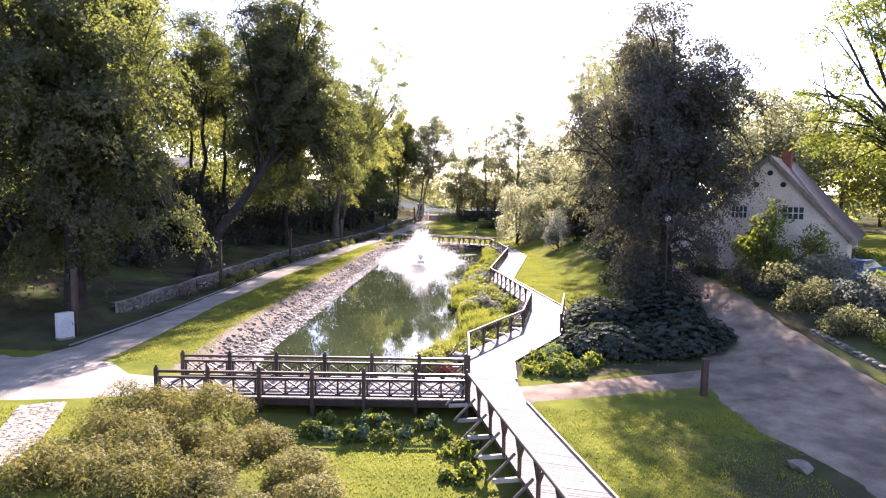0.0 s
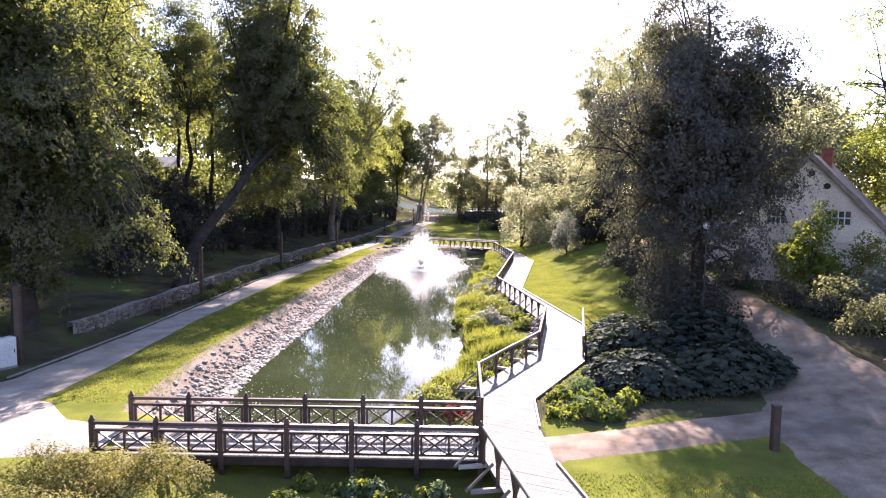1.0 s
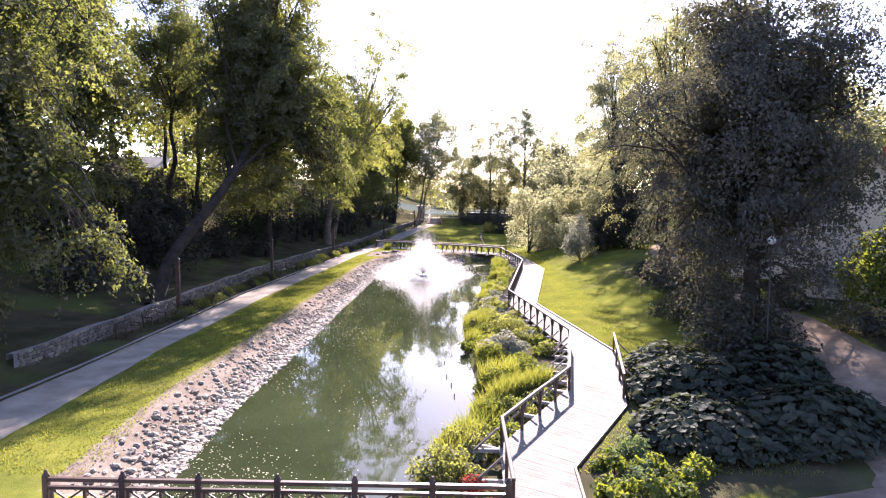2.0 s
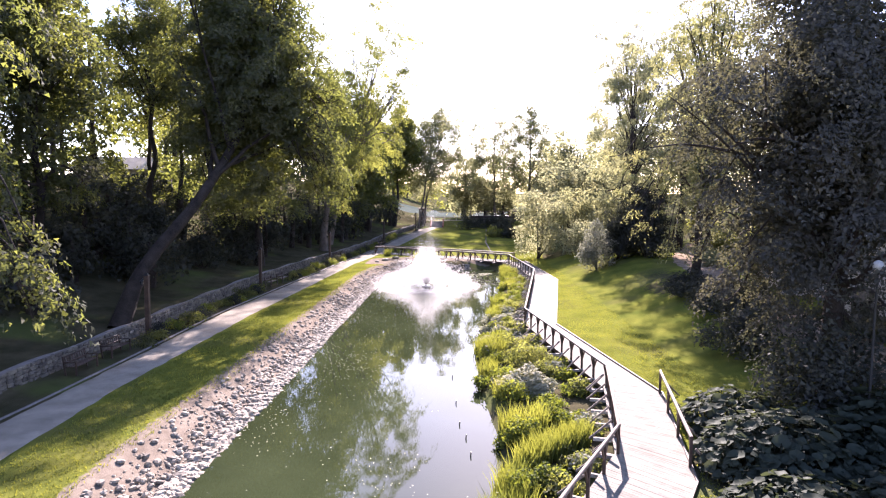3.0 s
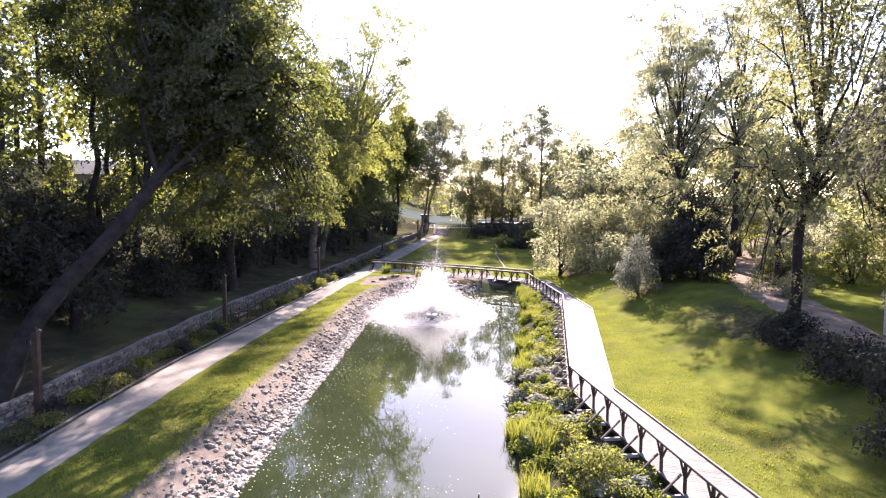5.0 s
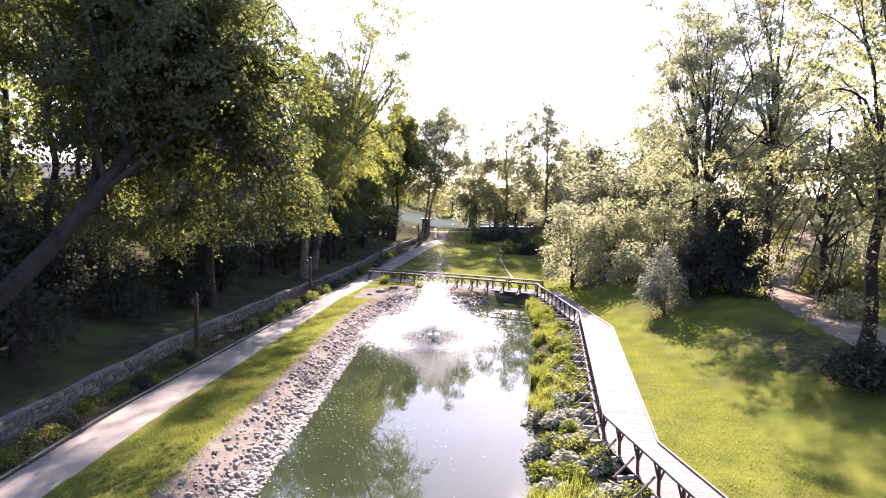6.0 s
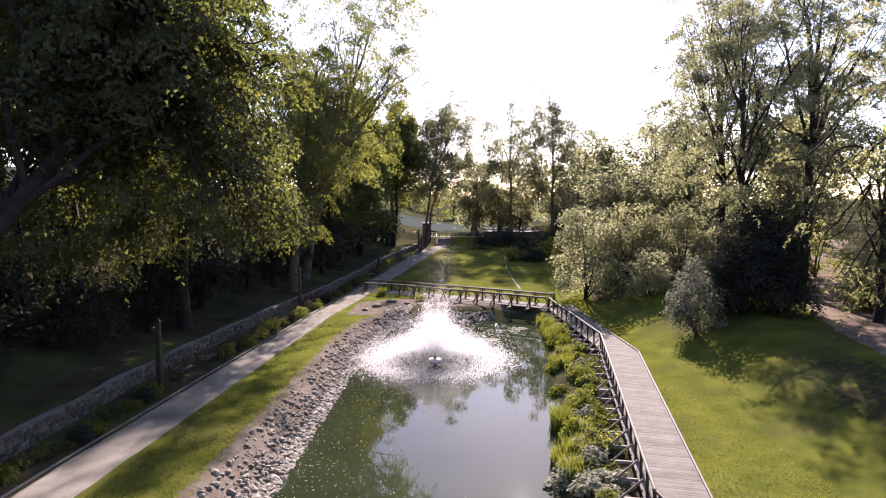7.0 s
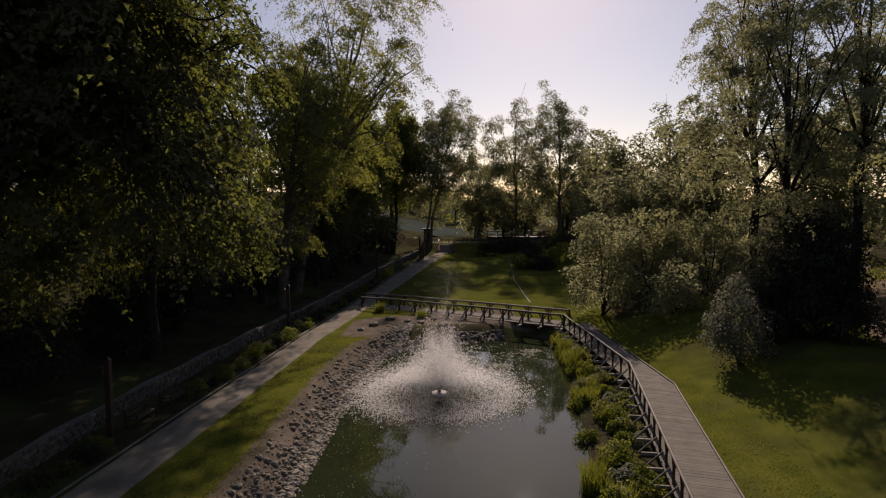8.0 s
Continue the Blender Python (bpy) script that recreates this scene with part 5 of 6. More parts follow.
def fountain(x, y):
    thing = empty("fountain", pose(x, y, WATER_Z), "floating pond fountain throwing a wide white spray", "fountain")
    bm = bmesh.new()
    bmesh.ops.create_cone(bm, cap_ends=True, segments=20, radius1=0.55, radius2=0.45, depth=0.22, matrix=pose(0, 0, 0.03))
    part("float", bm_mesh("float", bm, METAL_WHITE), thing)
    bm = bmesh.new()
    bmesh.ops.create_cone(bm, cap_ends=True, segments=12, radius1=0.12, radius2=0.08, depth=0.45, matrix=pose(0, 0, 0.4))
    part("nozzle", bm_mesh("nozzle", bm, METAL_DARK), thing)
    rng = np.random.default_rng(9)

    def drops(n, v_out, v_up, spread, size):
        a = rng.uniform(0, 2 * np.pi, n)
        vo, vu = v_out * (1 + rng.normal(0, spread, n)), v_up * (1 + rng.normal(0, spread * 0.6, n))
        t = rng.random(n) * (vu / 4.9)
        r = 0.1 + vo * t
        p = np.stack([np.cos(a) * r, np.sin(a) * r, np.maximum(0.35 + vu * t - 4.9 * t * t, 0.01)], 1) + np.abs(rng.normal(0, 0.07, (n, 3)))
        vel = np.stack([np.cos(a) * vo, np.sin(a) * vo, vu - 9.8 * t], 1)
        vel /= np.linalg.norm(vel, axis=1)[:, None]
        s = (size * rng.uniform(0.5, 1.5, n))[:, None]
        side = np.cross(vel, rng.normal(size=(n, 3)))
        side /= np.linalg.norm(side, axis=1)[:, None]
        third = np.cross(vel, side)
        q = np.stack([p - vel * s * 2.4, p + side * s, p + third * s, p + vel * s * 2.4], 1).reshape(-1, 3)
        k = np.arange(n)[:, None] * 4
        return q, np.concatenate([k + [[0, 1, 2]], k + [[3, 2, 1]]])

    for name, jet in (("inner_spray", (14000, 0.85, 7.2, 0.24, 0.02)), ("middle_spray", (19000, 2.3, 5.6, 0.26, 0.022)), ("outer_spray", (26000, 5.5, 3.9, 0.2, 0.024))):
        v, f = drops(*jet)
        tagged(part(name, quick_mesh(name, v, f, SPRAY), thing), kind="stuff")
    # splashes where the drops fall back
    n = 9000
    a, r = rng.uniform(0, 6.28, n), rng.normal(4.3, 0.8, n)
    p = np.stack([np.cos(a) * r, np.sin(a) * r, np.abs(rng.normal(0, 0.1, n)) + 0.01], 1)
    s = 0.028
    v = np.stack([p + [s, 0, 0], p + [0, s, 0], p + [-s, -s, 0], p + [0, 0, s * 2]], 1).reshape(-1, 3)
    k = np.arange(n)[:, None] * 4
    tagged(part("splash", quick_mesh("splash", v, np.concatenate([k + [[0, 3, 1]], k + [[1, 3, 2]], k + [[2, 3, 0]]]), SPRAY), thing), kind="stuff")
    # fine mist drifting up from the jet
    n = 12000
    h = rng.random(n) ** 1.3 * 6.0
    a, r = rng.uniform(0, 6.28, n), np.abs(rng.normal(0, 1, n)) * (0.5 + 0.16 * h)
    p = np.stack([np.cos(a) * r + 0.12 * h, np.sin(a) * r, 2.2 + h], 1)
    s = 0.007
    v = np.stack([p + [s, 0, 0], p + [0, s, 0], p + [-s, -s, 0], p + [0, 0, s * 1.5]], 1).reshape(-1, 3)
    k = np.arange(n)[:, None] * 4
    tagged(part("mist", quick_mesh("mist", v, np.concatenate([k + [[0, 1, 2]], k + [[0, 3, 1]], k + [[1, 3, 2]]]), SPRAY), thing), kind="stuff")


fountain(-4.1, 82.6)

# petals and pollen drifting on the water
rng_p = np.random.default_rng(21)
n = 9500
px, py = rng_p.uniform(-10, 1, n), 27.5 + rng_p.random(n) ** 1.5 * 60
keep = (pond_distance(px, py) < -0.15) & (wobble(px, py, 2.5, 4) + rng_p.normal(0, 0.4, n) > 0.1) & (px < -2.5 - 0.05 * (py - 30) + rng_p.normal(0, 1.3, n))
pos = np.stack([px, py, np.full(n, WATER_Z + 0.006)], 1)[keep]
tagged(new("petals", leaves_mesh("petals", pos, np.tile([[0.02, 0.02, 1.0]], (len(pos), 1)), 0.05, PETAL, rng_p, 0.45, 0.0)), "pale petals floating on the pond", "petals", kind="stuff")
# pegs put where small unidentified dark shapes lie on the water
for i, (x, y) in enumerate([(-0.9, 44.2), (-0.75, 41.4), (-0.5, 39.9), (-0.35, 38.2), (-1.1, 48.5)]):
    bm = bmesh.new()
    bmesh.ops.create_cone(bm, cap_ends=True, segments=8, radius1=0.03, radius2=0.022, depth=0.3, matrix=pose(0, 0, 0.02, 8, 5, 0))
    ob = new("stake", bm_mesh("stake", bm, DARK_WOOD))
    ob.matrix_basis = pose(x, y, WATER_Z)
    tagged(ob, "short dark peg in place of a small dark shape on the water", "stake", "stakes in the pond")
for i, (x, y, r) in enumerate([(1.4, 92.2, 1.3), (0.2, 89.5, 0.5), (2.8, 94.0, 0.6)]):
    rng_l = np.random.default_rng(40 + i)
    m = 60
    a, q = rng_l.uniform(0, 6.28, m), np.sqrt(rng_l.random(m)) * r
    pos = np.stack([np.cos(a) * q * 1.5, np.sin(a) * q, np.full(m, 0.012)], 1)
    ob = new("lily_pads", leaves_mesh("lily_pads", pos, np.tile([[0, 0, 1.0]], (m, 1)), 0.35, LEAF_SILVER, rng_l, 0.45, 0.0))
    ob.matrix_basis = pose(x, y, WATER_Z)
    tagged(ob, "pale floating patch of lily pads", "lily pads", "lily pads on the pond", "stuff")


# ---- footpath furniture ----
def street_lamp(x, y, label):
    thing = empty("street_lamp", pose(x, y, ground_z(x, y)), label, "street lamp", "lamps along the footpath")
    part("post", box("post", (0.26, 0.26, 3.75), DARK_WOOD, 0.02, pose(0, 0, 1.825)), thing)
    bm = bmesh.new()
    bmesh.ops.create_cone(bm, cap_ends=True, segments=4, radius1=0.22, radius2=0.02, depth=0.18, matrix=pose(0, 0, 3.78, 0, 0, 45))
    part("cap", bm_mesh("cap", bm, METAL_DARK), thing)
    arm = part("bracket", tubes_mesh("bracket", [([(0, 0, 3.4), (-0.12, 0, 3.52), (-0.26, 0, 3.52), (-0.3, 0, 3.42)], [0.02] * 4)], METAL_DARK, 6), thing)
    bm = bmesh.new()
    bmesh.ops.create_cone(bm, cap_ends=True, segments=6, radius1=0.07, radius2=0.12, depth=0.26, matrix=pose(-0.3, 0, 3.22))
    part("lantern", bm_mesh("lantern", bm, GLASS), thing, "small glazed lantern")
    bm = bmesh.new()
    bmesh.ops.create_cone(bm, cap_ends=True, segments=6, radius1=0.16, radius2=0.03, depth=0.1, matrix=pose(-0.3, 0, 3.39))
    part("lantern_roof", bm_mesh("lantern_roof", bm, METAL_DARK), thing)
    return thing


first = street_lamp(-20.0, 53.4, "dark timber lamp post with a hanging lantern before the wall")
for x, y in [(-20.1, 32.4), (-18.85, 72.4), (-17.6, 98.2), (-13.8, 128), (-9.6, 152)]:
    copy_thing(first, pose(x, y, ground_z(x, y)))


def bench(x, y, turn):
    thing = empty("bench", pose(x, y, ground_z(x, y), 0, 0, turn), "dark wooden park bench facing the footpath", "bench", "benches along the footpath")
    for i in range(4):
        part("seat_slat", box("seat_slat", (1.8, 0.1, 0.035), DARK_WOOD, 0.006, pose(0, -0.22 + 0.13 * i, 0.44)), thing)
    for z, yy in ((0.6, 0.27), (0.88, 0.36)):
        part("back_rail", box("back_rail", (1.8, 0.035, 0.08), DARK_WOOD, 0.006, pose(0, yy, z)), thing)
    for i in range(9):
        part("back_slat", box("back_slat", (0.06, 0.022, 0.26), DARK_WOOD, 0.004, pose(-0.8 + 0.2 * i, 0.315, 0.74, -14)), thing)
    for s in (-0.88, 0.88):
        part("leg", box("leg", (0.07, 0.07, 0.65), DARK_WOOD, 0.006, pose(s, -0.26, 0.32)), thing)
        part("leg", box("leg", (0.07, 0.07, 0.95), DARK_WOOD, 0.006, pose(s, 0.32, 0.47, -8)), thing)
        part("armrest", box("armrest", (0.08, 0.64, 0.04), DARK_WOOD, 0.006, pose(s, 0.0, 0.66)), thing)
    return thing


b0 = bench(-19.35, 45.3, 90)
for x, y in [(-19.4, 48.6), (-18.5, 74.6), (-18.2, 77.5), (-17.0, 100.8), (-16.8, 104.3), (-13.9, 122), (-13.5, 125)]:
    copy_thing(b0, pose(x, y, ground_z(x, y), 0, 0, 88))

rng_f = random.Random(31)
for i in range(64):
    y = 51 + i * 1.35 + rng_f.uniform(-0.4, 0.4)
    if any(abs(y - q) < 1.3 for q in (48.6, 72.4, 74.6, 77.5, 100.8, 104.3, 122, 125)):
        continue
    x = float(line_x(PATH_OUTER, y)) - rng_f.uniform(0.4, 1.2)
    lf = (LEAF_MAPLE, LEAF_LIME, LEAF_DARK, LEAF_BRIGHT)[i % 4]
    shrub(x, y, rng_f.uniform(0.55, 1.25), rng_f.uniform(0.6, 1.0), lf, 700 + i, "small leafy shrub in the border before the stone wall", 1500, 0.1, 20, 0.3, "border_plant", "plant", "border plants along the wall")
for x, y, t in [(-10.8, 106.4, 1.0), (-6.4, 103.2, 0.8)]:
    tuft(x, y, t, 0.5, LEAF_REED, int(y), "grassy clump at the far footbridge", 200)

# electrical box and its lean-to post
ebox = empty("utility_cabinet", pose(-20.2, 31.6, ground_z(-20.2, 31.6), 0, 0, 62), "pale grey steel utility cabinet at the path's edge", "utility cabinet")
part("body", box("body", (0.75, 0.5, 1.4), METAL_WHITE, 0.02, pose(0, 0, 0.72)), ebox)
part("plinth", box("plinth", (0.78, 0.53, 0.12), MORTAR, 0.01, pose(0, 0, 0.06)), ebox)
part("door", box("door", (0.66, 0.02, 1.24), METAL_WHITE, 0.006, pose(0, -0.26, 0.74)), ebox)
part("handle", box("handle", (0.03, 0.03, 0.16), METAL_DARK, 0.004, pose(0.26, -0.285, 0.8)), ebox)

bol = empty("bollard", pose(10.55, 23.7, ground_z(10.55, 23.7)), "dark square timber bollard at the path's end", "bollard")
part("post", box("post", (0.24, 0.24, 1.5), DARK_WOOD, 0.02, pose(0, 0, 0.7)), bol)
part("cap", box("cap", (0.27, 0.27, 0.05), DARK_WOOD, 0.012, pose(0, 0, 1.47)), bol)

lampw = empty("street_lamp", pose(13.0, 36.2, ground_z(13.0, 36.2)), "slim dark steel lamp post with a small white head", "street lamp")
part("pole", tubes_mesh("pole", [([(0, 0, 0), (0, 0, 3), (0, 0, 6.2)], [0.05, 0.04, 0.035])], METAL_DARK, 8), lampw)
bm = bmesh.new()
bmesh.ops.create_uvsphere(bm, u_segments=12, v_segments=8, radius=0.17, matrix=pose(0, 0, 6.1))
part("head", bm_mesh("head", bm, METAL_WHITE, True), lampw)


# ---- house ----
def house():
    way, across = Vector((0.57, 0.822, 0)).normalized(), Vector((0.822, -0.57, 0)).normalized()
    front = Vector((23.5, 46.0, 0))
    z0 = 2.1
    half, wall_h, ridge_h, deep, thick = 5.1, 3.15, 8.75, 13.0, 0.35
    m = Matrix((across, way, Vector((0, 0, 1)))).transposed().to_4x4()
    m.translation = (front.x, front.y, z0)
    thing = empty("house", m, "old plastered gabled house with a steep dark roof", "house")
    slope = (ridge_h - wall_h) / half

    def slab(name, outline, y0, y1, mat, label=""):
        bm = bmesh.new()
        a = [bm.verts.new((x, y0, z)) for x, z in outline]
        b = [bm.verts.new((x, y1, z)) for x, z in outline]
        bm.faces.new(a)
        bm.faces.new(list(reversed(b)))
        for i in range(len(a)):
            bm.faces.new((a[i - 1], b[i - 1], b[i], a[i]))
        bmesh.ops.recalc_face_normals(bm, faces=bm.faces)
        return part(name, bm_mesh(name, bm, mat), thing, label)

    # gable wall in pieces round the upper windows
    wins = [(-2.55, -1.35), (0.9, 2.4)]
    zb, zt = 4.2, 5.2
    slab("gable_wall", [(-half, -0.6), (half, -0.6), (half, wall_h), (half - (zb - wall_h) / slope, zb), (-half + (zb - wall_h) / slope, zb), (-half, wall_h)], 0, thick, PLASTER, "stained pale plaster gable wall")
    xs = [-half + (zb - wall_h) / slope, wins[0][0], wins[0][1], wins[1][0], wins[1][1], half - (zb - wall_h) / slope]
    xt = [-half + (zt - wall_h) / slope, wins[0][0], wins[0][1], wins[1][0], wins[1][1], half - (zt - wall_h) / slope]
    for i in (0, 2, 4):
        slab("gable_wall", [(xs[i], zb), (xs[i + 1], zb), (xt[i + 1], zt), (xt[i], zt)], 0, thick, PLASTER)
    slab("gable_wall", [(xt[0], zt), (xt[5], zt), (0, ridge_h)], 0, thick, PLASTER)
    slab("gable_wall", [(-half, -0.6), (half, -0.6), (half, wall_h), (0, ridge_h), (-half, wall_h)], deep - thick, deep, PLASTER)
    for s in (-1, 1):
        part("side_wall", box("side_wall", (thick, deep - 2 * thick, wall_h + 0.6), PLASTER, 0.0, pose(s * (half - thick / 2), deep / 2, wall_h / 2 - 0.3)), thing)
    for a, b in wins:
        w = part("window", box("window", (b - a, 0.03, zt - zb), GLASS, 0.0, pose((a + b) / 2, 0.16, (zb + zt) / 2)), thing, "dark small-paned gable window")
        for x in np.linspace(a + 0.04, b - 0.04, 5):
            part("glazing_bar", box("glazing_bar", (0.07, 0.06, zt - zb), METAL_WHITE, 0.004, pose(x, 0.12, (zb + zt) / 2)), w)
        for z in (zb + 0.04, (zb + zt) / 2, zt - 0.04):
            part("glazing_bar", box("glazing_bar", (b - a, 0.05, 0.07), METAL_WHITE, 0.004, pose((a + b) / 2, 0.11, z)), w)
    for x, z in ((-0.85, 6.75), (0.95, 6.75), (0.05, 7.6)):
        bm = bmesh.new()
        bmesh.ops.create_cone(bm, cap_ends=True, segments=12, radius1=0.2, radius2=0.2, depth=0.06, matrix=pose(x, 0.0, z, 90))
        part("vent", bm_mesh("vent", bm, RUBBER), thing, "round dark vent hole")
    for s in (-1, 1):
        ln = math.hypot(half + 0.5, (half + 0.5) * slope)
        ang = math.degrees(math.atan(slope))
        part("roof", box("roof", (ln, deep + 0.7, 0.14), ROOF_TILE, 0.01, pose(s * (half + 0.5) / 2, deep / 2, ridge_h - (half + 0.5) * slope / 2 + 0.1, 0, s * ang, 0)), thing)
        part("barge_board", box("barge_board", (ln, 0.05, 0.26), GREY_WOOD, 0.01, pose(s * (half + 0.5) / 2, -0.38, ridge_h - (half + 0.5) * slope / 2 + 0.0, 0, s * ang, 0)), thing)
    part("string_course", box("string_course", (2 * half + 0.1, 0.12, 0.16), PLASTER, 0.02, pose(0, -0.05, wall_h)), thing)
    part("chimney", box("chimney", (0.62, 0.8, 1.9), BRICK, 0.02, pose(0.5, 4.6, ridge_h - 0.3)), thing, "red brick chimney")
    part("chimney_cap", box("chimney_cap", (0.74, 0.92, 0.12), BRICK, 0.02, pose(0.5, 4.6, ridge_h + 0.7)), thing)
    part("door", box("door", (1.0, 0.08, 2.1), GREY_WOOD, 0.01, pose(-3.9, -0.04, 1.0)), thing)
    gl = part("window", box("window", (1.1, 0.05, 1.3), GLASS, 0.0, pose(1.2, -0.02, 1.6)), thing)
    for x in (0.65, 1.2, 1.75):
        part("glazing_bar", box("glazing_bar", (0.07, 0.06, 1.3), METAL_WHITE, 0.004, pose(x, -0.05, 1.6)), gl)
    return thing


house()
annex = empty("outbuilding", pose(20.6, 57.5, 2.2, 0, 0, -34), "low plastered outbuilding with a pale corrugated roof", "outbuilding")
part("wall", box("wall", (4.5, 6.5, 4.6), PLASTER, 0.01, pose(2.2, 3, 1.9)), annex)
for i in range(18):
    part("roof_sheet", box("roof_sheet", (5.2, 0.36, 0.06), PALE_ROOF, 0.01, pose(2.2, -0.2 + 0.385 * i, 4.75 + (i % 2) * 0.02, 0, 14, 0)), annex)
wallp = empty("garden_wall", pose(20.9, 60.3, ground_z(20.9, 60.3)), "pale plastered garden gate wall beside the lane", "garden wall")
for i in range(3):
    part("pillar", box("pillar", (0.5, 0.5, 2.3), PLASTER, 0.03, pose(i * 1.1, -0.5 * i, 1.1)), wallp)
part("panel", box("panel", (2.4, 0.18, 1.6), PLASTER, 0.02, pose(1.1, -0.5, 0.75, 0, 0, -24)), wallp)

shed = empty("shed", pose(24.5, 111, ground_z(24.5, 111)), "small dark shed behind the thicket", "shed")
part("wall", box("wall", (3.4, 3, 2.8), GREY_WOOD, 0.02, pose(0, 0, 1.4)), shed)
part("roof", box("roof", (4, 3.6, 0.12), ROOF_TILE, 0.02, pose(0, 0, 2.95, 8)), shed)


def car(x, y, turn):
    thing = empty("car", pose(x, y, ground_z(x, y) + 0.02, 0, 0, turn), "small blue hatchback parked in the house garden", "car")
    bm = bmesh.new()
    prof = [(-2.0, 0.3), (-2.05, 0.75), (-1.7, 0.95), (-0.9, 1.0), (0.95, 1.0), (1.7, 0.85), (2.0, 0.7), (2.0, 0.3)]
    a = [bm.verts.new((px, -0.82, pz)) for px, pz in prof]
    b = [bm.verts.new((px, 0.82, pz)) for px, pz in prof]
    bm.faces.new(a), bm.faces.new(list(reversed(b)))
    for i in range(len(a)):
        bm.faces.new((a[i - 1], b[i - 1], b[i], a[i]))
    bmesh.ops.recalc_face_normals(bm, faces=bm.faces)
    part("body", bm_mesh("body", bm, PAINT_BLUE), thing)
    bm = bmesh.new()
    prof = [(-1.75, 0.97), (-1.4, 1.42), (0.1, 1.46), (0.95, 1.0)]
    a = [bm.verts.new((px, -0.7 + 0.1 * (pz > 1.2), pz)) for px, pz in prof]
    b = [bm.verts.new((px, 0.7 - 0.1 * (pz > 1.2), pz)) for px, pz in prof]
    bm.faces.new(a), bm.faces.new(list(reversed(b)))
    for i in range(4):
        bm.faces.new((a[i - 1], b[i - 1], b[i], a[i]))
    bmesh.ops.recalc_face_normals(bm, faces=bm.faces)
    part("cabin", bm_mesh("cabin", bm, GLASS), thing, "dark glazed cabin")
    part("roof", box("roof", (1.5, 1.2, 0.06), PAINT_BLUE, 0.02, pose(-0.65, 0, 1.46)), thing)
    for px in (-1.25, 1.25):
        for py in (-0.78, 0.78):
            bm = bmesh.new()
            bmesh.ops.create_cone(bm, cap_ends=True, segments=16, radius1=0.31, radius2=0.31, depth=0.2, matrix=pose(px, py, 0.31, 90))
            w = part("wheel", bm_mesh("wheel", bm, RUBBER), thing)
            bm = bmesh.new()
            bmesh.ops.create_cone(bm, cap_ends=True, segments=12, radius1=0.19, radius2=0.19, depth=0.22, matrix=pose(px, py, 0.31, 90))
            part("rim", bm_mesh("rim", bm, METAL_WHITE), w)
    return thing


car(27.3, 40.6, 35)
cottage = empty("cottage", pose(-46, 99, ground_z(-46, 99) - 0.2, 0, 0, 12), "low cottage with a grey roof on top of the bank", "cottage")
part("wall", box("wall", (9, 6, 3.0), PLASTER, 0.02, pose(0, 0, 1.4)), cottage)
for s in (-1, 1):
    part("roof", box("roof", (9.8, 3.9, 0.14), PALE_ROOF, 0.02, pose(0, s * 1.7, 3.75, -s * 26)), cottage)
for x in (-2.6, 0.4, 3.0):
    w = part("window", box("window", (1.0, 0.06, 1.2), GLASS, 0.0, pose(x, -3.01, 1.6)), cottage)
    part("frame", box("frame", (1.2, 0.05, 0.1), METAL_WHITE, 0.01, pose(x, -3.03, 2.25)), w)

# ---- far end: steps, road, timber bridge ----
steps = empty("steps", pose(-5.35, 163, ground_z(-5.35, 162.5)), "stone steps climbing to the far road", "steps")
for i in range(8):
    part("step", box("step", (2.5, 0.5, 0.18), MORTAR, 0.015, pose(0, 0.35 * i, 0.08 + 0.165 * i)), steps)
for s in (-1.42, 1.42):
    part("side_wall", box("side_wall", (0.3, 4.2, 1.0), BRICK, 0.03, pose(s, 1.4, 0.75, 22)), steps)
    part("handrail", tubes_mesh("handrail", [([(s, -0.4, 0.0), (s, -0.4, 1.0), (s, 2.7, 2.3), (s, 2.7, 1.2)], [0.03] * 4)], METAL_DARK, 6), steps)
ribbon("far_road", [(-12, 174.2), (-4, 174), (4, 174), (16, 174.4)], [(-12, 171.2), (-4, 171), (4, 171), (16, 171.4)], PATH_MAT, 0.06, "pale road crossing behind the park", "road", 4, 3)
tb = empty("timber_bridge", pose(8.5, 166.5, ground_z(8.5, 170) + 1.3), "dark timber bridge rail above the stream outlet", "bridge")
part("beam", box("beam", (12, 0.4, 0.5), DARK_WOOD, 0.02, pose(0, 0, -0.1)), tb)
for i in range(7):
    part("post", box("post", (0.16, 0.16, 1.3), DARK_WOOD, 0.01, pose(-6 + 2 * i, 0, 0.6)), tb)
for z in (0.55, 1.15):
    part("rail", box("rail", (12.2, 0.1, 0.13), DARK_WOOD, 0.01, pose(0, -0.1, z)), tb)
# dark stone face added in place of the shaded recess below the rails
part("culvert_face", box("culvert_face", (12, 0.5, 4.2), WALL_STONE, 0.02, pose(0, 0.3, -2.4)), tb)
fence = empty("fence", pose(0, 170.3, ground_z(0, 170.3)), "low pale post fence along the far road", "fence")
for i in range(14):
    part("post", box("post", (0.12, 0.12, 1.0), PALE_WOOD, 0.01, pose(-5 + i * 0.0 - 1.4 * (i - 5), 0, 0.45)), fence)
part("rail", box("rail", (19, 0.06, 0.12), PALE_WOOD, 0.01, pose(-7, 0, 0.8)), fence)
for i in range(7):
    x, y = [(1.9, 156), (4.6, 161), (10.5, 158), (7.4, 162), (13.2, 161), (15.4, 157), (10.0, 163.5)][i]
    shrub(x, y, (3.6, 3.0, 2.8, 3.2, 3.6, 3.2, 3.4)[i], (2.6, 2.0, 2.2, 2.2, 2.4, 2.4, 2.2)[i], LEAF_DARK, 800 + i, "dark clipped bush before the timber bridge", 3500, 0.22, 26)

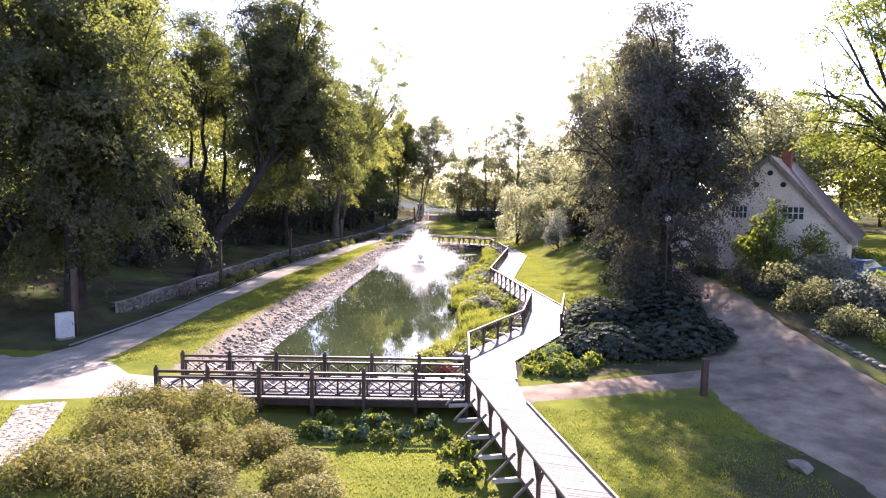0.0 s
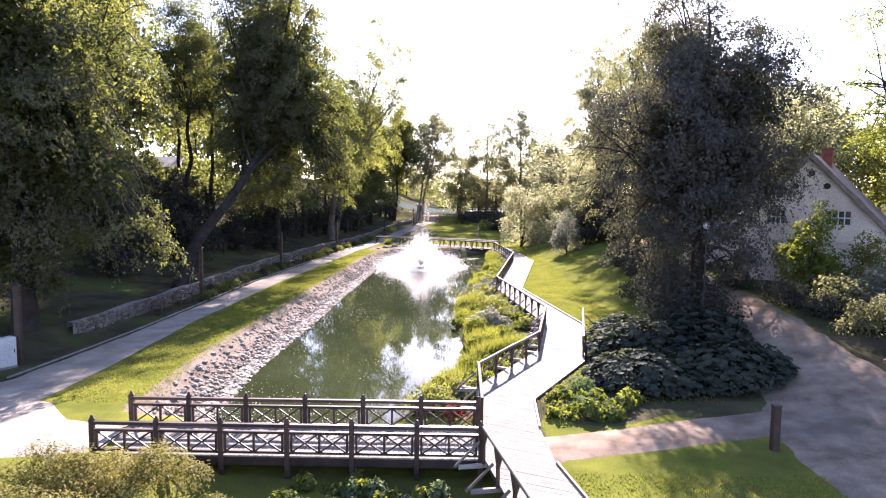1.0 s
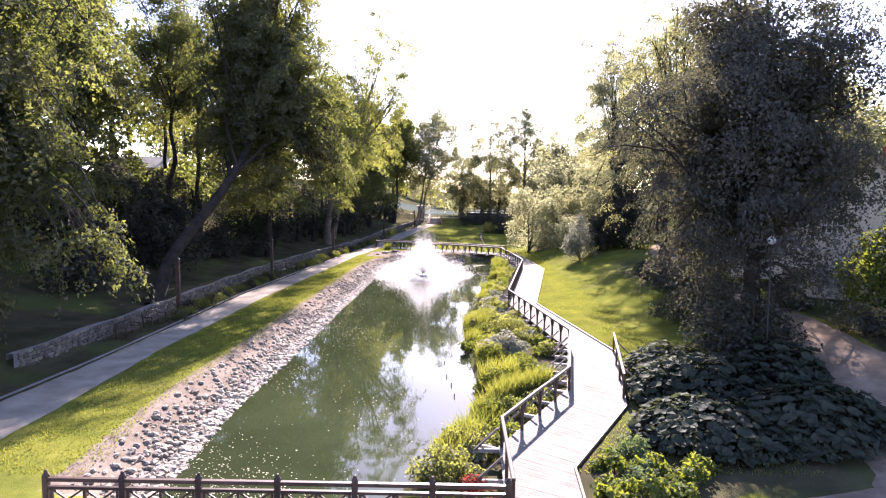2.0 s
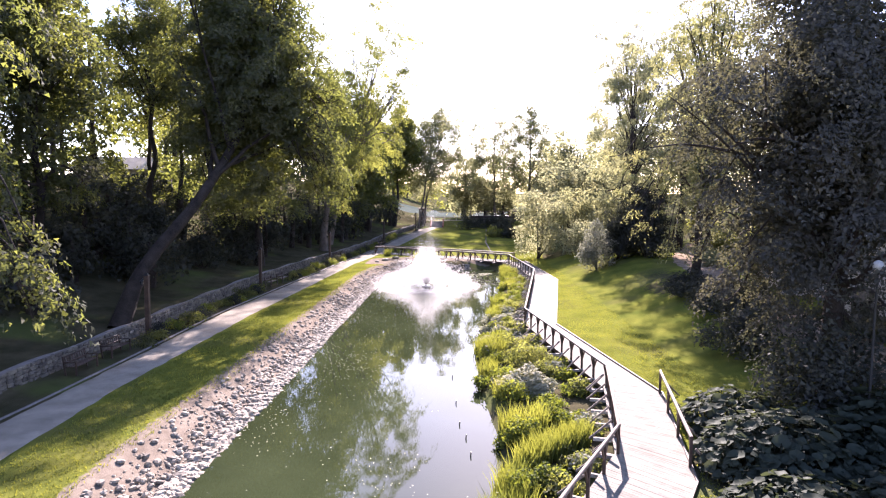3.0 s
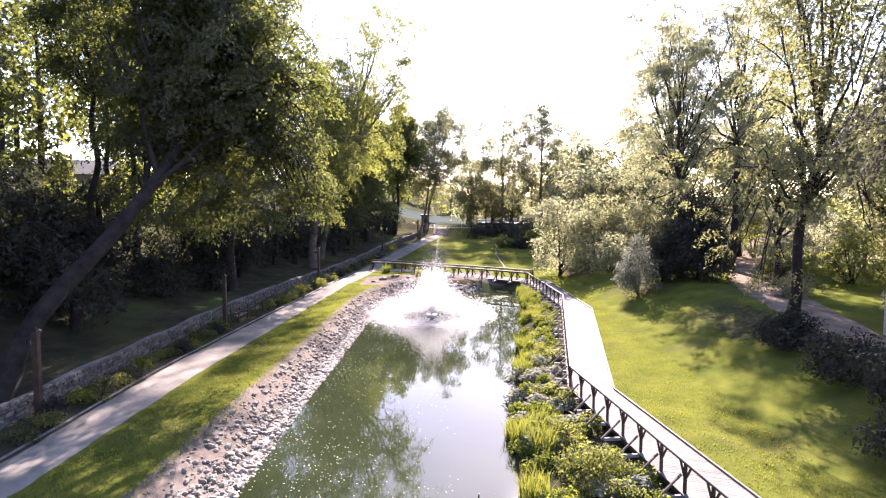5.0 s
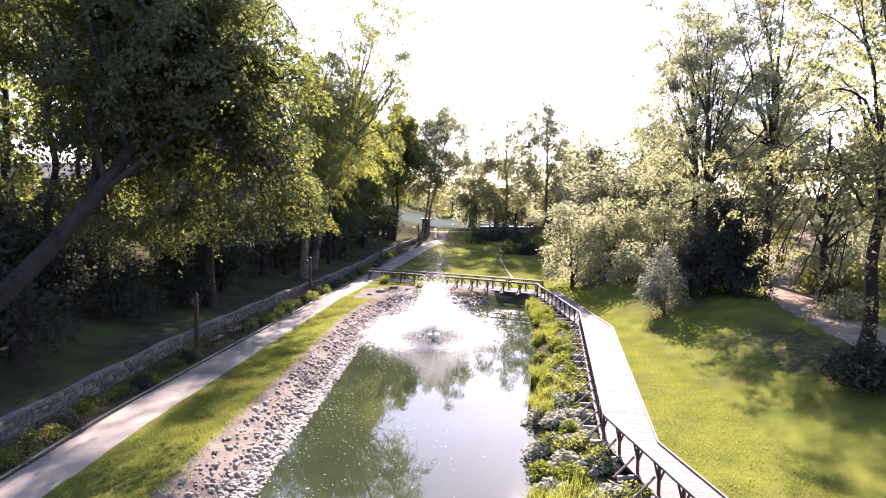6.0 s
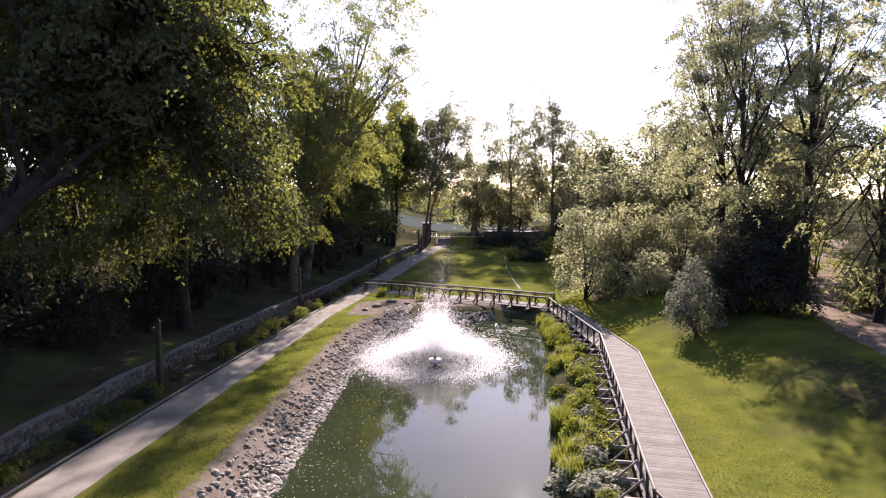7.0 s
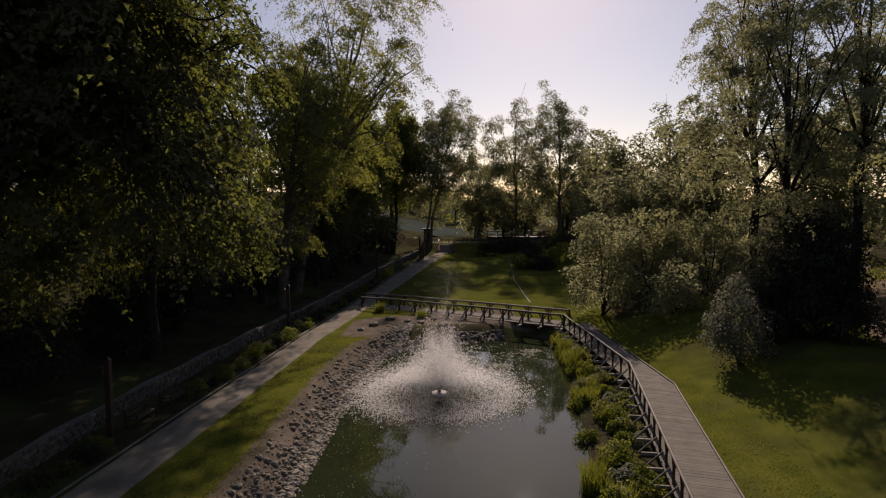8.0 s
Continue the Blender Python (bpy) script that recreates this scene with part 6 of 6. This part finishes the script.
kiosk = empty("kiosk", pose(-8.9, 167, ground_z(-8.9, 167), 0, 0, 8), "tall dark timber kiosk beside the far steps", "kiosk")
part("wall", box("wall", (1.6, 1.5, 3.3), DARK_WOOD, 0.03, pose(0, 0, 1.65)), kiosk)
part("roof", box("roof", (2.3, 2.1, 0.2), ROOF_TILE, 0.04, pose(0, 0, 3.4)), kiosk)
part("ledge", box("ledge", (2.0, 0.2, 0.12), GREY_WOOD, 0.02, pose(0, -0.8, 1.5)), kiosk)
part("opening", box("opening", (1.0, 0.06, 0.9), GLASS, 0.0, pose(0, -0.76, 2.2)), kiosk)
ribbon("meadow", [(-110, 196), (-40, 193), (0, 191), (50, 193)], [(-110, 262), (-40, 262), (0, 258), (50, 256)], FIELD, 0.1, "pale misty meadow lying beyond the far road", "meadow", 4, 6, 0.5)
for i, (x, y, tall, r) in enumerate([(6.8, 140, 2.6, 2.2), (9.6, 139, 2.8, 2.4), (12.4, 141, 3.6, 2.4), (8.4, 146, 3.0, 2.4)]):
    shrub(x, y, tall, r, LEAF_DARK if i % 2 else LEAF_LIME, 820 + i, "dense dark bush beside the stone channel", 5200, 0.19, 30, 0.7, group="bushes by the channel")
stream = ribbon("stream", [(4.6, 112), (4.4, 130), (5.8, 158)], [(4.9, 112), (4.7, 130), (6.1, 158)], ROOF_TILE, 0.03, "narrow stone-lined channel in the far lawn", "channel", 3, 1.0)

# far woods and hedges closing the valley
def woods(name, spots, leaf, seed, label, size=0.7, per=1500):
    rng = np.random.default_rng(seed)
    ps, ns, tubes = [], [], []
    for x, y, tall, wide in spots:
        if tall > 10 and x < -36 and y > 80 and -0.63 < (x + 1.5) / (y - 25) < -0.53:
            continue  # the open gap at the top of the bank, cut along camera sight lines
        z0 = ground_z(x, y)
        k = 26
        u = rng.normal(size=(k, 3))
        u /= np.linalg.norm(u, axis=1)[:, None]
        r = rng.uniform(0.5, 1.05, k)
        c = np.stack([x + u[:, 0] * r * wide, y + u[:, 1] * r * wide, z0 + tall * 0.55 + u[:, 2] * r * tall * 0.45], 1)
        p, nor = clump_points(rng, c, wide * 0.36 * rng.uniform(0.7, 1.3, k), per / k, 0.75, 0.45, 0.3)
        ps.append(p)
        ns.append(nor)
        tubes.append((np.array([(x, y, z0 - 0.3), (x + 0.2, y, z0 + tall * 0.4), (x, y, z0 + tall * 0.85)]), [0.4, 0.3, 0.1]))
    thing = empty(name, Matrix(), label, "woods", kind="stuff")
    tagged(part("crowns", leaves_mesh("crowns", np.concatenate(ps), np.concatenate(ns), size, leaf, rng, small=True), thing), kind="stuff")
    tagged(part("trunks", tubes_mesh("trunks", tubes, BARK, 6), thing), kind="stuff")


rw = random.Random(3)
woods("far_woods", [(-84 + 8.6 * i + rw.uniform(-3, 3), 284 + rw.uniform(-14, 14), rw.uniform(17, 24) if abs(i - 9) > 2 else rw.uniform(12, 16), rw.uniform(5, 7)) for i in range(22)], LEAF_LIME, 1, "hazy belt of far green woods behind the road", 1.0, 1100)
woods("valley_thicket", [(rw.uniform(0, 36), 181 + rw.uniform(-3, 12), rw.uniform(5, 11), rw.uniform(3, 4.5)) for i in range(22)], LEAF_FEATHER, 6, "pale green thicket closing the far end of the valley", 0.55, 1100)
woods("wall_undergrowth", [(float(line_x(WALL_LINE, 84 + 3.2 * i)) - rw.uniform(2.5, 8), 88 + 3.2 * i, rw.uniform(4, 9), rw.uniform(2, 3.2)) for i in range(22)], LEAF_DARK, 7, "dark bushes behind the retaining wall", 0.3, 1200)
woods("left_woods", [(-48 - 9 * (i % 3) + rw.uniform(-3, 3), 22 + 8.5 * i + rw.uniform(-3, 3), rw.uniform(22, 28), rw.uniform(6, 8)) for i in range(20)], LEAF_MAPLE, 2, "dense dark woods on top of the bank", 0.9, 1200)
# dark bushes, part of them added where the slope is only deeply shaded
woods("bank_undergrowth", [(float(line_x(WALL_LINE, 40 + 4.2 * i)) - rw.uniform(4, 16), 40 + 4.2 * i, rw.uniform(2.5, 6), rw.uniform(1.8, 3)) for i in range(28)] + [(float(line_x(WALL_LINE, 40 + 1.7 * i)) - rw.uniform(9, 22), 40 + 1.7 * i, rw.uniform(4, 7.5), rw.uniform(2, 3.2)) for i in range(26)], LEAF_DARK, 3, "dark undergrowth on the wooded bank, partly in place of deep shade", 0.34, 1000)
woods("hilltop_bushes", [(-38 - 4 * (i % 3) + rw.uniform(-2, 2), 36 + 5 * i, rw.uniform(4, 8), rw.uniform(2.5, 4)) for i in range(18)], LEAF_MAPLE, 8, "green bushes along the top of the bank", 0.55, 800)
woods("right_woods", [(58 + 10 * (i % 3) + rw.uniform(-3, 3), 20 + 9 * i + rw.uniform(-3, 3), rw.uniform(18, 24), rw.uniform(6, 8)) for i in range(16)], LEAF_LIME, 4, "green woods on the rise beyond the house", 0.85, 1200)
woods("near_woods", [(-36 + 12 * i, -42 + rw.uniform(-6, 6), rw.uniform(16, 22), 7) for i in range(8)], LEAF_LIME, 5, "green woods at the open end of the park", 1.1, 400)

# ---- grass ----
def grass(n, seed):
    rng = np.random.default_rng(seed)
    x, y = rng.uniform(-16, 13, n), 12 + rng.random(n) ** 1.3 * 92
    right = line_x([r for _, r in WALKWAY], y)
    inner = line_x(PATH_INNER, y)
    d = pond_distance(x, y)
    left_lawn = (x > inner + 0.1) & (x < -9) & (d > 2.1 + 0.3 * wobble(x, y, 1.7)) & (y > 27.2) & (y < 94.5)
    right_lawn = (x > right + 0.15) & ~((y > 21.8) & (y < 28) & (x < 14)) & (x < 11)
    front = (y < 21.5) & (x > -3.6) & (x < right - 2.6)
    corner = (y < 20.8) & (x < -11)
    keep = left_lawn | right_lawn | front | corner
    x, y = x[keep], y[keep]
    p = np.stack([x, y, height(x, y) - 0.01], 1)
    tagged(new("grass", blades_mesh("grass", p, 0.085, 0.7, 0.035, BLADE, rng)), "short mown grass blades on the lawns", "grass", kind="stuff")


grass(210000, 12)


# ---- pieces of walls and paths ----
def retaining_wall():
    line = [(x, y) for x, y in WALL_LINE]
    ys = np.arange(37.5, 158, 1.0)
    p = np.stack([line_x(line, ys), ys], 1)
    core_l, core_r = p + [-0.25, 0], p + [0.1, 0]
    v, f = [], []
    top = 0.86 + 0.06 * np.sin(ys * 0.9)
    for i in range(len(ys)):
        z = ground_z(p[i, 0] + 0.6, ys[i]) - 0.15
        zt = z + 0.15 + top[i]
        v += [(*core_l[i], z), (*core_l[i], zt), (*core_r[i], zt), (*core_r[i], z)]
    for i in range(len(ys) - 1):
        for k in range(4):
            f.append((i * 4 + k, i * 4 + (k + 1) % 4, i * 4 + 4 + (k + 1) % 4, i * 4 + 4 + k))
    wall = tagged(new("wall_west", quick_mesh("wall_west", v, f, MORTAR)), "low retaining wall of rough grey stones", "wall", kind="structure")
    rng = np.random.default_rng(8)
    meshes, raw = [], []
    for s in range(6):
        bm = box_bm(bmesh.new(), (1, 1, 1))
        bmesh.ops.bevel(bm, geom=list(bm.edges), offset=0.16, segments=1, affect="EDGES")
        for q in bm.verts:
            q.co += Vector(rng.normal(0, 0.045, 3))
        me = bm_mesh("stone", bm, WALL_STONE)
        me.calc_loop_triangles()
        meshes.append(me)
        raw.append((np.array([q.co for q in me.vertices]), np.array([t.vertices for t in me.loop_triangles])))
    vs, fs, n, made = [], [], 0, 0
    for row in range(5):
        y = 37.6 + rng.uniform(0, 0.3)
        while y < 157:
            w, h = rng.uniform(0.28, 0.62), rng.uniform(0.15, 0.185)
            yc = y + w / 2
            x = float(line_x(line, yc)) + 0.1
            z = ground_z(x + 0.6, yc) + 0.07 + row * 0.18
            at = Matrix.Translation((x, yc, z)) @ Euler((0, 0, radians(90) + rng.normal(0, 0.05))).to_matrix().to_4x4() @ Matrix.Diagonal((w * 0.94, rng.uniform(0.14, 0.24), h, 1))
            k = int(rng.integers(6))
            if 58 < yc < 82 and made < 300 and row > 0:
                part("stone", meshes[k], wall, at=at)
                made += 1
            else:
                q, t = raw[k]
                mm = np.array(at)
                vs.append(q @ mm[:3, :3].T + mm[:3, 3])
                fs.append(t + n)
                n += len(q)
            y += w
    tagged(part("stones", quick_mesh("stones", np.concatenate(vs), np.concatenate(fs), WALL_FAR), wall), kind="stuff")


retaining_wall()


def stone_path():
    line = smooth_line([(-14.5, 21.2), (-13.7, 19.2), (-13.1, 17.4), (-12.9, 15.4), (-13.2, 13.0)], 10)
    thing = tagged(new("stone_path", quick_mesh("stone_path", *strip(line, 0.76), SOIL)), "narrow path of laid pale stones in the grass", "path", kind="structure")
    rng = np.random.default_rng(14)
    meshes = [pebble_mesh(90 + i, STONE) for i in range(5)]
    for a, b in zip(line[:-1], line[1:]):
        w = (b - a) / (np.linalg.norm(b - a) + 1e-9)
        side = np.array([-w[1], w[0]])
        for s in np.linspace(-0.62, 0.62, 6):
            p = a + (b - a) * rng.uniform(0.3, 0.7) + side * (s + rng.normal(0, 0.04))
            part("stone", meshes[int(rng.integers(5))], thing, at=Matrix.Translation((p[0], p[1], ground_z(p[0], p[1]) + 0.03)) @ Matrix.Rotation(math.atan2(w[1], w[0]) + rng.normal(0, 0.2), 4, "Z") @ Matrix.Diagonal((0.26, 0.3, 0.09, 1)))


def strip(line, half):
    d = np.gradient(line, axis=0)
    d /= np.linalg.norm(d, axis=1)[:, None]
    s = np.stack([-d[:, 1], d[:, 0]], 1) * half
    l, r = line + s, line - s
    v = [(*p, ground_z(*p) + 0.02) for q in zip(l, r) for p in q]
    return v, [(2 * i, 2 * i + 1, 2 * i + 3, 2 * i + 2) for i in range(len(line) - 1)]


stone_path()


def lane_kerb():
    thing = tagged(new("lane_kerb", quick_mesh("lane_kerb", *strip(smooth_line([(18.45, 30.2), (18.75, 27.6), (18.95, 24.6), (19.1, 21.5)], 6), 0.22), SOIL)), "low rough edging of laid stones beside the lane", "kerb", kind="structure")
    meshes = [pebble_mesh(120 + i, WALL_STONE) for i in range(4)]
    rng = np.random.default_rng(17)
    for i, t in enumerate(np.linspace(0, 1, 22)):
        x, y = float(np.interp(t, [0, 0.3, 0.65, 1], [18.45, 18.75, 18.95, 19.1])), 30.2 - 8.7 * t
        part("stone", meshes[i % 4], thing, at=Matrix.Translation((x, y, ground_z(x, y) + 0.08)) @ Matrix.Rotation(rng.uniform(0, 3), 4, "Z") @ Matrix.Diagonal((0.5, 0.42, 0.42 * rng.uniform(0.7, 1.2), 1)))


lane_kerb()
